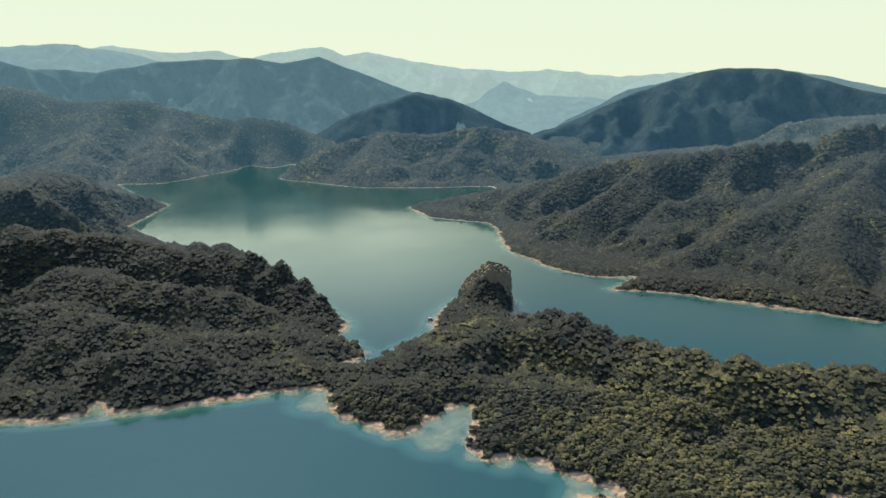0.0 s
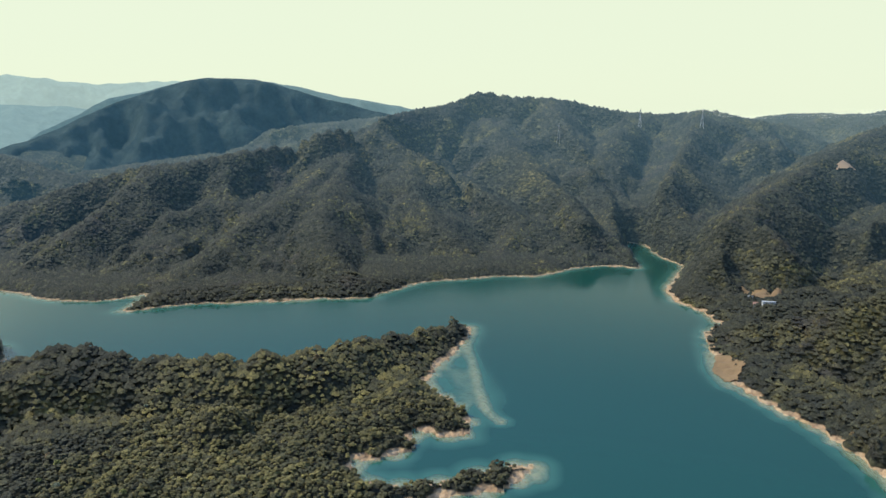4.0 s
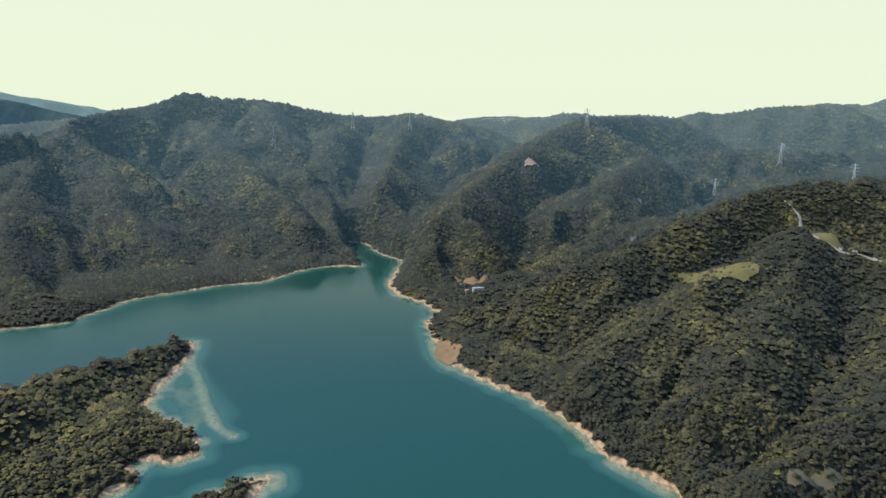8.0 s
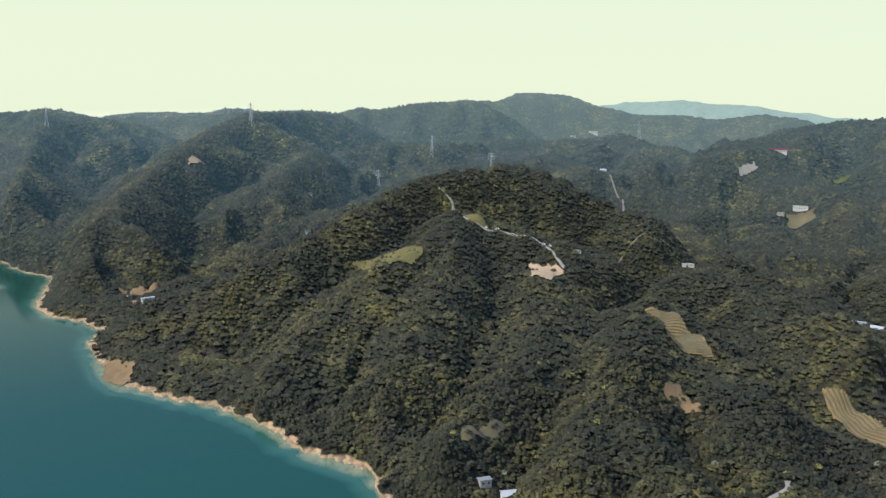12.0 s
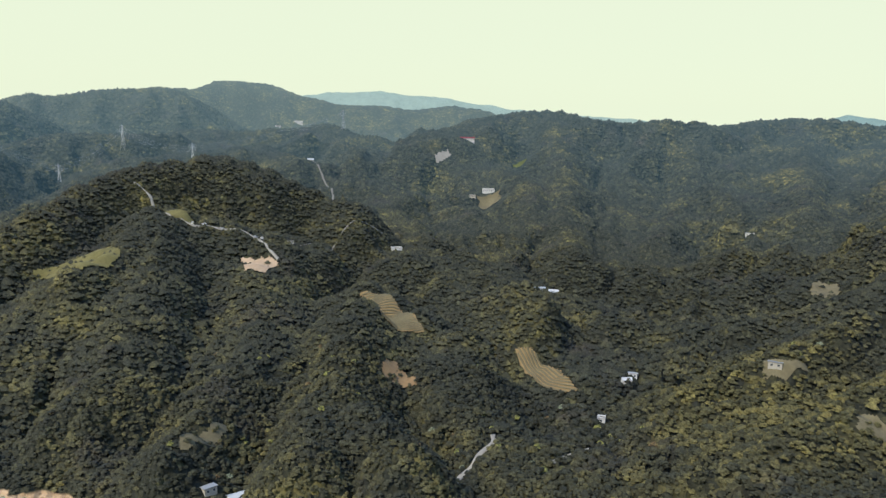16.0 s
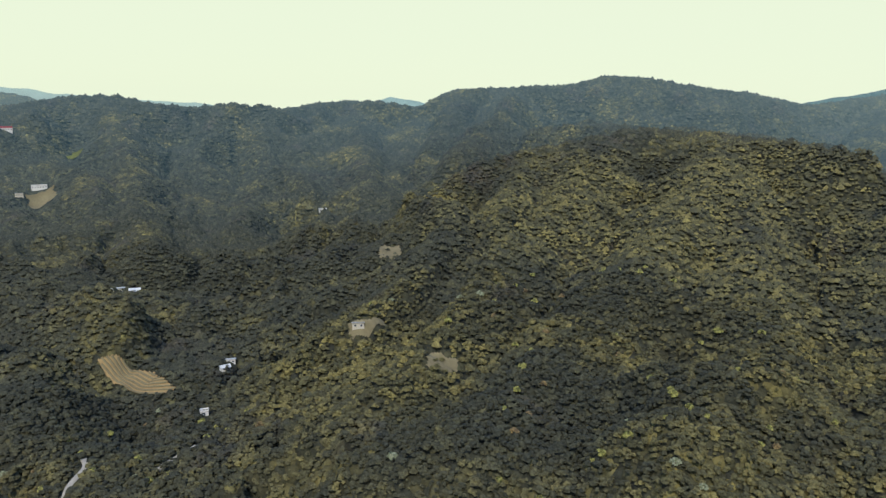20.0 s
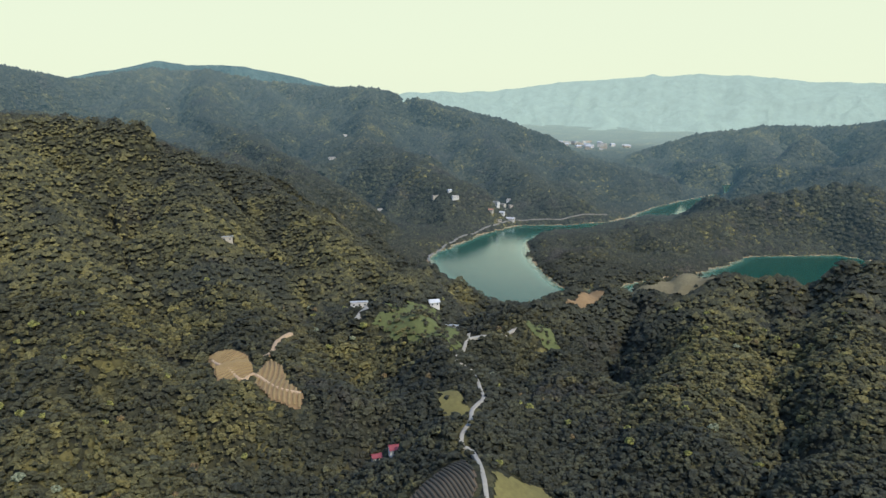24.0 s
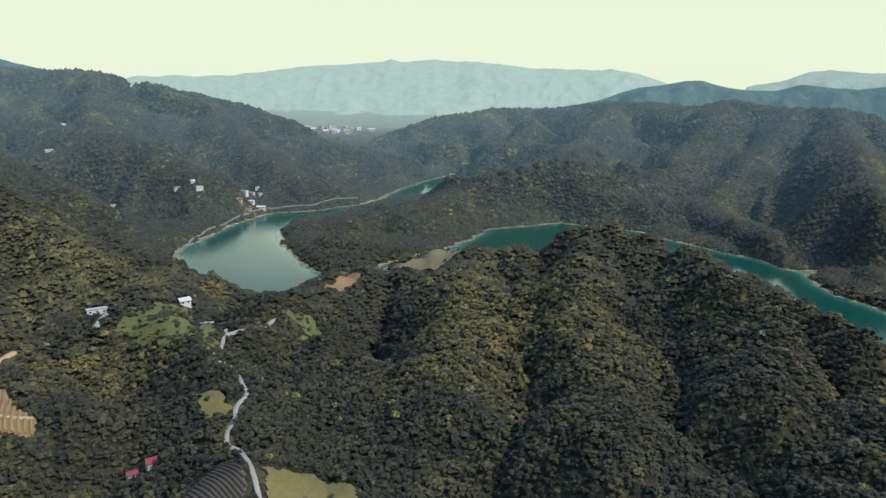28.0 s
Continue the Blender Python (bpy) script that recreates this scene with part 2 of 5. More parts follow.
ridge([(1452,377,100), (1487,200,145), (1497,90,143), (1500,-22,146)])
# Q near hill
ridge([(604,324,19), (626,290,24), (644,218,64), (697,180,80), (748,133,103), (816,79,129), (860,15,145), (879,-47,152), (875,-96,141), (848,-141,116), (820,-184,93)])
ridge([(658,54,85), (740,25,96), (780,20,111), (760,-23,96), (737,-70,85), (712,-109,78)])
ridge([(603,89,81), (668,55,86)])
ridge([(780,20,111), (640,22,76), (529,36,52), (458,47,34)])
ridge([(687,-66,65), (537,-57,39), (420,-14,34), (350,19,43)])
ridge([(544,-135,65), (458,-108,49), (374,-70,47), (306,-47,53)])
ridge([(402,-82,49), (326,-96,50), (283,-99,56)])
# S1 south-east hills
ridge([(1245,-375,152), (1308,-499,167), (1354,-646,198), (1353,-756,210)])
ridge([(1359,-504,163), (1370,-659,199), (1309,-733,209), (1224,-777,193), (1167,-860,196), (1120,-921,200), (1121,-996,184), (1149,-1114,196), (1059,-1199,209), (992,-1256,196), (941,-1356,231), (883,-1394,238)])
ridge([(1139,-516,110), (1019,-532,102), (834,-454,54)])
# far skyline
ridge([(2397,117,233), (2500,20,245), (2548,-87,241), (2595,-157,275), (2580,-325,267), (2518,-403,233), (2439,-549,200), (2403,-691,200), (2375,-780,187), (2330,-906,209), (2232,-1010,194)])
ridge([(1700,-10,146), (1592,-162,146), (1566,-328,166), (1454,-370,142)])
# south hill
ridge([(450,-536,68), (473,-620,109), (461,-690,140), (419,-774,160), (355,-827,178), (316,-854,187), (215,-874,182), (132,-840,180), (61,-798,175)])
ridge([(244,-866,188), (143,-848,174), (39,-819,146), (-31,-779,124), (-85,-695,91), (-116,-589,74), (-128,-483,70)])
ridge([(355,-827,178), (297,-567,106), (297,-427,73), (274,-332,60), (245,-250,59)])
ridge([(215,-874,182), (177,-573,121), (166,-397,89), (164,-287,76), (153,-223,76)])
ridge([(244,-866,188), (136,-625,122), (99,-490,94), (66,-395,82), (46,-307,74), (41,-247,73)])
ridge([(39,-819,146), (18,-620,102), (0,-480,81), (-14,-400,77), (-2,-310,75)])
ridge([(40,-328,111), (71,-333,102), (62,-263,89)])
# right slope of valley in
ridge([(501,-624,116), (364,-539,117), (308,-394,91), (291,-316,76)])
ridge([(416,-741,146), (287,-481,111), (234,-349,90), (218,-248,77)])
# U1 back skyline
ridge([(1246,-1156,183), (1164,-1239,204), (1044,-1341,191), (981,-1388,232), (871,-1460,241), (758,-1522,250), (687,-1610,275), (592,-1647,268), (499,-1729,252), (403,-1806,239)])
ridge([(540,-1822,248), (441,-1899,244), (317,-1975,213), (153,-2295,255), (62,-2249,237), (-139,-2146,212), (-321,-1974,206), (-412,-1855,205), (-501,-1729,176), (-583,-1597,141), (-644,-1465,117)])
ridge([(1164,-1239,204), (876,-961,126), (695,-787,86)])
ridge([(1044,-1341,191), (837,-1059,124), (670,-809,78)])
ridge([(871,-1460,241), (734,-1133,158)])
ridge([(153,-2295,255), (150,-1693,151), (13,-1400,111)])
ridge([(-139,-2146,212), (-179,-1691,132), (-262,-1426,105)])
ridge([(152,-2295,245), (9,-2200,252), (-131,-2146,231), (-315,-1975,199), (-396,-1858,205), (-520,-1828,181), (-598,-1698,158), (-683,-1611,133), (-749,-1526,104)])
ridge([(-396,-1858,205), (-278,-1372,112), (-340,-1203,95), (-382,-1085,60)])
ridge([(-598,-1698,158), (-547,-1289,82), (-544,-1126,48), (-591,-1045,33)])
ridge([(9,-2200,252), (13,-1500,149), (-91,-1197,110), (-159,-987,74)])
ridge([(-639,-1412,77), (-715,-1319,69), (-816,-1258,55), (-883,-1212,46)])
# J peninsula
ridge([(-408,-863,14), (-483,-858,18), (-564,-838,33), (-625,-831,39), (-690,-844,50), (-752,-830,72), (-862,-791,94), (-917,-742,82), (-956,-691,58), (-946,-600,38), (-934,-501,23)])
ridge([(-432,-767,27), (-491,-754,8)])
# W ridge
ridge([(-1011,-1667,17), (-1116,-1659,67), (-1248,-1626,102), (-1359,-1535,129), (-1427,-1402,132), (-1439,-1162,163), (-1456,-1058,164), (-1375,-911,160), (-1417,-846,179), (-1421,-736,168), (-1418,-626,174), (-1400,-539,164)])
ridge([(-1359,-1535,129), (-1057,-1267,56)])
ridge([(-1418,-626,174), (-1067,-430,118), (-892,-328,86)])
# H
ridge([(-850,-366,1), (-846,-322,17), (-850,-296,20)])
# Y foreground ridge
ridge([(-186,-432,66), (-274,-488,61), (-319,-473,63), (-369,-461,75), (-385,-421,73), (-414,-399,87), (-455,-375,106), (-464,-348,104), (-466,-311,97), (-464,-257,88), (-445,-206,85), (-420,-161,86), (-398,-133,88)])
# road ridge with grass hill
ridge([(-88,-472,67), (-114,-435,73), (-129,-410,66), (-149,-403,62), (-177,-414,61)])
ridge([(-129,-410,66), (-115,-320,68), (-96,-258,71), (-91,-222,71)])
ridge([(-15,-400,75), (-21,-369,72), (-24,-319,72)])
# spurs down to the water and the valley floors, with the gullies between them
ridge([(367,1205,122), (289,1141,83), (222,1091,54), (163,1044,27), (102,996,2)])
ridge([(818,1234,166), (665,1132,121), (534,1036,81), (415,972,52), (323,894,23), (236,840,2)])
ridge([(818,1234,166), (643,1075,111), (510,917,61), (450,778,25), (443,673,2)])
ridge([(818,1234,166), (823,1106,133), (819,954,93), (800,811,55), (777,697,24), (788,577,2)])
ridge([(845,1154,135), (733,997,84), (680,865,47), (655,767,23), (627,688,2)])
ridge([(1140,1261,191), (1026,1051,141), (938,891,103), (876,760,74), (813,664,50)])
ridge([(1466,900,201), (1210,769,143), (980,657,92), (817,577,55)])
ridge([(1468,465,206), (1273,483,166), (1100,486,129), (962,480,99), (829,464,71)])
ridge([(1344,1008,188), (1079,865,113), (939,719,63), (838,633,30)])
valley([(768,1218,117), (675,997,62), (603,837,26), (534,709,2)])
valley([(437,1171,102), (338,1032,52), (232,933,19), (164,862,2)])
valley([(896,1127,85), (788,900,38), (720,758,12), (664,676,2)])
valley([(651,1239,131), (492,1056,77), (419,902,41), (397,786,17), (379,692,2)])
ridge([(698,57,85), (611,104,56), (526,138,36), (454,157,25)])
ridge([(607,-149,62), (560,-177,50), (517,-198,44), (472,-214,40)])
ridge([(1146,-937,193), (1027,-864,132), (929,-787,90), (838,-680,62), (730,-560,50)])
ridge([(923,-798,104), (790,-758,86)])
ridge([(1294,-718,203), (1127,-650,140), (962,-577,92), (830,-490,62), (700,-430,48)])
ridge([(871,-1270,221), (786,-1081,154), (686,-862,110)])
ridge([(773,-1309,229), (683,-1078,170), (590,-850,140)])
ridge([(-454,-377,104), (-386,-338,84), (-325,-276,74), (-272,-212,72), (-223,-169,72)])
ridge([(-379,-452,74), (-305,-374,66), (-240,-290,64), (-186,-238,66)])
ridge([(-459,-284,103), (-400,-211,93), (-350,-168,86), (-296,-146,82)])
ridge([(-324,-1720,132), (-462,-1651,122), (-619,-1552,85), (-702,-1492,72), (-783,-1427,65), (-877,-1337,45), (-947,-1259,12)])
ridge([(-1331,-1089,158), (-1167,-1007,103), (-991,-917,64)])
ridge([(-1337,-804,177), (-1196,-767,122), (-1022,-720,75), (-900,-680,40)])
ridge([(-1399,-691,168), (-1208,-643,103), (-985,-594,50)])
ridge([(-1198,-1207,133), (-1085,-1157,81), (-1020,-1127,46)])
ridge([(-456,-2152,201), (-477,-1842,152), (-451,-1662,112), (-431,-1437,80)])
valley([(1389,709,168), (1304,613,110), (1162,615,77), (980,602,49)])
valley([(1190,-829,170), (1015,-705,100), (805,-568,54), (702,-480,44)])
valley([(1056,-993,160), (880,-860,104), (740,-800,84)])
valley([(-405,-395,70), (-290,-299,60), (-215,-222,66)])
valley([(-442,-311,80), (-360,-243,66), (-240,-150,72)])
valley([(-1250,-960,110), (-1080,-850,60), (-960,-790,30)])
valley([(-1290,-740,120), (-1100,-680,60), (-940,-640,24)])
# inlet head valley
valley([(817,577,35), (899,634,39), (1053,845,74), (1141,1049,113)])
valley([(856,555,39), (1139,626,79), (1357,639,112)])
# behind Q
valley([(687,326,37), (815,275,43), (924,223,57), (1037,167,71), (1297,85,116), (1497,-91,143), (1230,-223,124)])
valley([(1436,-433,132), (1110,-302,99), (908,-280,69), (758,-255,62), (576,-279,66), (486,-279,75)])
# main SE valley
valley([(973,-396,85), (780,-362,47), (600,-341,42), (450,-299,40), (378,-280,43), (337,-234,41), (288,-180,45), (247,-132,54)])
valley([(619,-721,73), (523,-605,65), (440,-437,50), (405,-342,44), (378,-280,43)])
valley([(531,-177,47), (426,-173,45), (347,-177,43), (296,-168,44)])
valley([(411,-395,39), (352,-297,44), (314,-231,46), (272,-169,53)])
# behind
valley([(571,-657,67), (751,-936,87), (664,-1118,167), (503,-1144,188), (342,-1202,188), (172,-1188,174)])
valley([(188,-1236,173), (49,-1199,130), (-57,-1048,107), (-105,-944,83), (-162,-834,41), (-188,-695,21)])
# U1 / village slope to lake
valley([(-882,-1795,64), (-1047,-1704,37), (-1001,-1374,23)])
valley([(-183,-655,13), (-116,-548,60), (-77,-433,73)])
# ravine between Y and road ridge
valley([(-195,-482,50), (-216,-417,62), (-201,-346,65), (-170,-271,67), (-137,-227,68), (-112,-201,73)])
# west back lowlands
valley([(-1117,-1659,32), (-1026,-1292,81), (-1067,-982,99), (-1028,-712,71), (-914,-518,46), (-818,-376,46)])
valley([(-289,2231,77), (209,2290,95), (418,2465,101)])
valley([(397,1960,59), (597,2013,79), (791,1945,99), (1020,1949,129)])
valley([(948,1985,161), (1301,1896,194)])
# land behind the view and under the camera
ridge([(-60, -150, 45), (-160, -120, 50), (-260, -90, 60), (-350, -110, 80)])
ridge([(60, -170, 50), (160, -130, 45)])
ridge([(-1000, -100, 90), (-1100, 200, 150), (-900, 500, 130), (-700, 700, 110)])
ridge([(-1800, -200, 200), (-1900, 600, 220), (-1700, 1400, 230)])

B_NEAR = [(-306, 455), (-266, 452), (-248, 463), (-251, 492), (-235, 461), (-197, 475), (-160, 489), (-129, 497), (-103, 506), (-90, 508), (-80, 464), (-56, 449), (-29, 429), (-15, 450), (-6, 464), (17, 485), (19, 459), (12, 415), (26, 394), (51, 402), (73, 384), (104, 361)]
A_EAST = [(69, 365), (161, 301), (220, 290), (264, 271), (293, 277), (299, 285), (280, 293), (251, 299), (228, 308), (205, 333), (214, 361), (227, 349), (255, 344), (270, 369), (277, 347), (284, 337), (302, 341), (319, 365), (323, 389), (325, 426), (366, 454), (379, 459), (420, 485), (457, 519)]
A_NORTH = [(387, 511), (298, 514), (226, 535), (163, 572), (127, 621), (82, 638)]
A_WEST = [(68, 674), (68, 722), (40, 722), (17, 732), (-8, 689), (-12, 640), (-33, 611), (-51, 577), (-67, 554), (-80, 554)]
B_TIP = [(-86, 556), (-67, 575), (-73, 601), (-96, 621), (-117, 624)]
NORTH = [(-98, 637), (-95, 672), (-136, 738), (-211, 849), (-302, 1019), (-322, 979), (-414, 1052), (-539, 1193), (-544, 1295), (-559, 1439), (-661, 1546), (-823, 1780), (-721, 1792), (-684, 1891), (-627, 2108), (-623, 2282), (-529, 2192), (-472, 2340), (-436, 1892), (-197, 1715), (-47, 1716), (120, 1749), (151, 1631)]
F_WEST = [(-70, 1420), (-25, 1285), (81, 1232), (90, 1153), (95, 1001), (149, 883), (192, 848), (243, 854), (189, 789), (267, 777), (331, 733), (379, 706)]
F_EAST = [(300, 758), (347, 732), (434, 672), (518, 692), (627, 654), (662, 621), (728, 625), (784, 608), (793, 581), (801, 564), (863, 626), (919, 682), (952, 697), (953, 663), (898, 606), (864, 538), (735, 481), (689, 440), (690, 410), (655, 360), (616, 355), (577, 328)]
Q_FOOT = [(558, 312), (522, 275), (498, 225), (483, 183), (461, 150), (426, 117), (411, 92), (404, 70)]
Q_SOUTH = [(425, 116), (405, 77), (399, 57), (372, 52)]
WEST_ARM = [(-853, -609), (-846, -513), (-848, -435), (-831, -390), (-866, -373), (-817, -364), (-781, -316), (-758, -258)]
POOL = [(-607, -721), (-674, -764), (-809, -733), (-813, -702)]
BEND = [(-335, -597), (-359, -691), (-362, -730), (-387, -841), (-414, -903), (-465, -963), (-521, -960), (-605, -998), (-693, -1046), (-743, -1030), (-917, -1151), (-1003, -1219), (-1140, -1300), (-1200, -1304), (-1165, -1373), (-1119, -1384), (-1026, -1258), (-895, -1200), (-726, -1097), (-635, -1028), (-532, -1018), (-459, -1029), (-402, -1002), (-315, -924), (-252, -856), (-240, -788), (-244, -752), (-254, -686), (-261, -646)]
UNDER = [(300, -5), (180, -55), (40, -95), (-90, -60), (-200, 10), (-310, 0), (-400, -50), (-475, -110), (-525, -200), (-555, -290), (-550, -370), (-520, -440), (-480, -500), (-430, -540), (-390, -565), (-310, -612)]
J_SOUTH = [(-400, -665), (-480, -690), (-560, -705)]
LINK = [(-845, -665)]
UNSEEN = [(-720, -150), (-640, 0), (-560, 150), (-470, 300), (-380, 400)]
A_WEST[1:4] = [(72, 728), (76, 752), (56, 770), (24, 764), (12, 742)]
RING = (B_NEAR + A_EAST + A_NORTH + A_WEST + B_TIP + NORTH + F_WEST + F_EAST + Q_FOOT + Q_SOUTH[1:] + UNDER
        + BEND[:0:-1] + J_SOUTH + POOL + LINK + WEST_ARM + UNSEEN)
SHORE = strand([(x, y, 0) for x, y in RING + RING[:1]], 16)
# bars and shelves of sand under the water: line, depth, width
SHOALS = [
    ([(416, 480), (385, 436), (356, 397), (330, 359), (325, 339), (327, 338)], 0.6, 9),
    ([(364, 433), (347, 402), (334, 379)], 2.0, 26),
    ([(-90, 497), (-91, 476), (-98, 485)], 0.6, 20),
    ([(14, 468), (4, 442), (-5, 418), (-9, 430)], 0.8, 20),
    ([(298, 278), (286, 267)], 0.6, 14),
    ([(568, 318), (535, 296), (510, 268)], 0.7, 14),
    ([(418, 107), (407, 88), (396, 65)], 0.8, 12),
    ([(-305, 452), (-264, 449), (-233, 457), (-195, 470)], 0.6, 9),
    ([(325, 339), (327, 338)], -0.35, 9),
]
CREST, FLOOR = np.vstack(CREST), np.vstack(FLOOR + [SHORE])


def lattice(seed):
    return np.random.default_rng(seed).random((256, 256))


def vnoise(x, y, table):
    xi, yi = np.floor(x).astype(int), np.floor(y).astype(int)
    u, v = x - xi, y - yi
    u, v = u * u * (3 - 2 * u), v * v * (3 - 2 * v)
    a, b = table[xi & 255, yi & 255], table[(xi + 1) & 255, yi & 255]
    c, d = table[xi & 255, (yi + 1) & 255], table[(xi + 1) & 255, (yi + 1) & 255]
    return (a * (1 - u) + b * u) * (1 - v) + (c * (1 - u) + d * u) * v


def fractal(x, y, size, octaves, seed, folded=False):
    total, amp, norm = 0.0, 1.0, 0.0
    for i in range(octaves):
        n = vnoise(x / size + 31.7 * i, y / size + 11.3 * i, lattice(seed + i)) * 2 - 1
        total = total + amp * ((1 - 2 * np.abs(n)) if folded else n)
        norm += amp
        amp, size = amp * 0.5, size * 0.5
    return total / norm


def in_ring(x, y, ring):
    inside = np.zeros(x.shape, bool)
    for (x0, y0), (x1, y1) in zip(ring, ring[1:] + ring[:1]):
        if y0 == y1:
            continue
        cross = (y0 > y) != (y1 > y)
        inside ^= cross & (x < (x1 - x0) * (y - y0) / (y1 - y0) + x0)
    return inside


def land(x, y):
    """Height of the ground and distance to the shore, for arrays of places."""
    fx, fy = x.ravel().astype(np.float32), y.ravel().astype(np.float32)
    # nothing runs quite straight: shift the lookup a little
    wx = fx + 5 * fractal(fx, fy, 45, 3, 70).astype(np.float32)
    wy = fy + 5 * fractal(fx, fy, 45, 3, 80).astype(np.float32)
    high, low, dr, dv, gap = (np.empty_like(fx) for _ in range(5))
    cx, cy, cz = CREST.T.astype(np.float32)
    vx, vy, vz = FLOOR.T.astype(np.float32)
    k = len(SHORE)
    for s in range(0, len(fx), 6000):
        q = slice(s, s + 6000)
        d2 = (wx[q, None] - cx) ** 2 + (wy[q, None] - cy) ** 2 + 100
        dr[q] = np.sqrt(d2.min(1))
        d2 *= d2
        high[q] = ((1 / d2) @ cz) / (1 / d2).sum(1)
        d2 = (wx[q, None] - vx) ** 2 + (wy[q, None] - vy) ** 2 + 60
        dv[q] = np.sqrt(d2.min(1))
        gap[q] = np.sqrt(d2[:, -k:].min(1))
        d2 *= d2
        low[q] = ((1 / d2) @ vz) / (1 / d2).sum(1)
    wet = in_ring(wx.astype(float), wy.astype(float), RING)
    dr, dv, gap = (np.maximum(d - 9, 0) for d in (dr, dv, gap))
    share = dr / (dr + dv + 0.01)
    evenly = high * (1 - share) + low * share
    fall = 0.60 + 0.25 * fractal(fx, fy, 300, 2, 60)
    height = np.minimum(evenly, np.maximum(high - fall * dr, low - 8 - 0.3 * np.maximum(dv - 20, 0)))
    # spurs and gullies, deepest half way down the slopes
    side = np.minimum(np.minimum(dr, dv), 130) * np.clip((2150 - np.hypot(fx, fy)) / 500, 0.2, 1)
    spur = fractal(fx + 25 * fractal(fx, fy, 90, 2, 64), fy + 25 * fractal(fx, fy, 90, 2, 66), 130, 2, 20, True)
    height = height + side * 0.5 * (spur - 0.28) + np.minimum(gap / 60, 1) * (2.0 * fractal(fx, fy, 60, 2, 40)
        + np.clip(dr / 30, 0.15, 1) * 4 * (fractal(fx, fy, 80, 2, 44, True) - 0.3))
    bank = np.minimum(0.3 + np.where(fy < -100, 1.7, 0.62) * gap, 6 + 0.12 * gap)
    bed = -0.3 - np.minimum(0.75 * gap, 14)
    for line, depth, width in SHOALS:
        p = strand([(*q, 0) for q in line], 6)
        near = np.full(len(fx), 1e9, np.float32)
        for qx, qy, _ in p:
            near = np.minimum(near, (fx - qx) ** 2 + (fy - qy) ** 2)
        bed = np.maximum(bed, -depth - 5 * near / width ** 2)
    height = np.where(wet, bed, np.maximum(height, np.minimum(bank, 9)))
    return height.reshape(x.shape), np.where(wet, -gap, gap).reshape(x.shape), dr.reshape(x.shape)


def grid_mesh(name, rows, cols, verts, closed):
    """A mesh from a rows x cols array of places."""
    i, j = np.meshgrid(np.arange(rows - 1), np.arange(cols if closed else cols - 1), indexing="ij")
    j2 = (j + 1) % cols
    quads = np.stack([i * cols + j, (i + 1) * cols + j, (i + 1) * cols + j2, i * cols + j2], -1).reshape(-1, 4)
    return raw_mesh(name, verts.reshape(-1, 3), quads)


def raw_mesh(name, verts, faces, smooth=True):
    me = bpy.data.meshes.new(name)
    n, k = faces.shape
    me.vertices.add(len(verts))
    me.vertices.foreach_set("co", np.ascontiguousarray(verts, np.float32).ravel())
    me.loops.add(n * k)
    me.loops.foreach_set("vertex_index", np.ascontiguousarray(faces, np.int32).ravel())
    me.polygons.add(n)
    me.polygons.foreach_set("loop_start", np.arange(0, n * k, k, dtype=np.int32))
    me.polygons.foreach_set("use_smooth", np.full(n, smooth))
    me.update(calc_edges=True)
    return me


# one sheet of ground, finer near the middle
N_RING, R_IN, R_OUT = 400, 40.0, 4700.0
radius = R_IN * (R_OUT / R_IN) ** (np.arange(N_RING) / (N_RING - 1))
# the hills to the west never come into view: fewer steps there
angle = radians(90) + np.concatenate([np.linspace(radians(-254), radians(36), 1150, endpoint=False), np.linspace(radians(36), radians(106), 70, endpoint=False)])
N_WAY = len(angle)
GX, GY = radius[:, None] * np.cos(angle), radius[:, None] * np.sin(angle)
GZ, GGAP, GCREST = land(GX, GY)
# smoother ground round the lanes, plots and houses: place, reach
EVEN = [(-105, -300, 110), (-20, -350, 70), (-110, -450, 70), (740, -60, 90), (690, 80, 70), (560, -160, 80), (440, -250, 70), (630, -355, 50),
        (345, -20, 40), (1190, -450, 90), (-430, -1060, 100), (770, -230, 50), (470, -140, 50), (325, -180, 60), (1040, -460, 60), (700, 340, 60)]
UNEVEN = np.ones_like(GZ)
for ex, ey, reach in EVEN:
    UNEVEN *= 1 - 0.85 * np.exp(-(((GX - ex) ** 2 + (GY - ey) ** 2) / reach ** 2) ** 2)


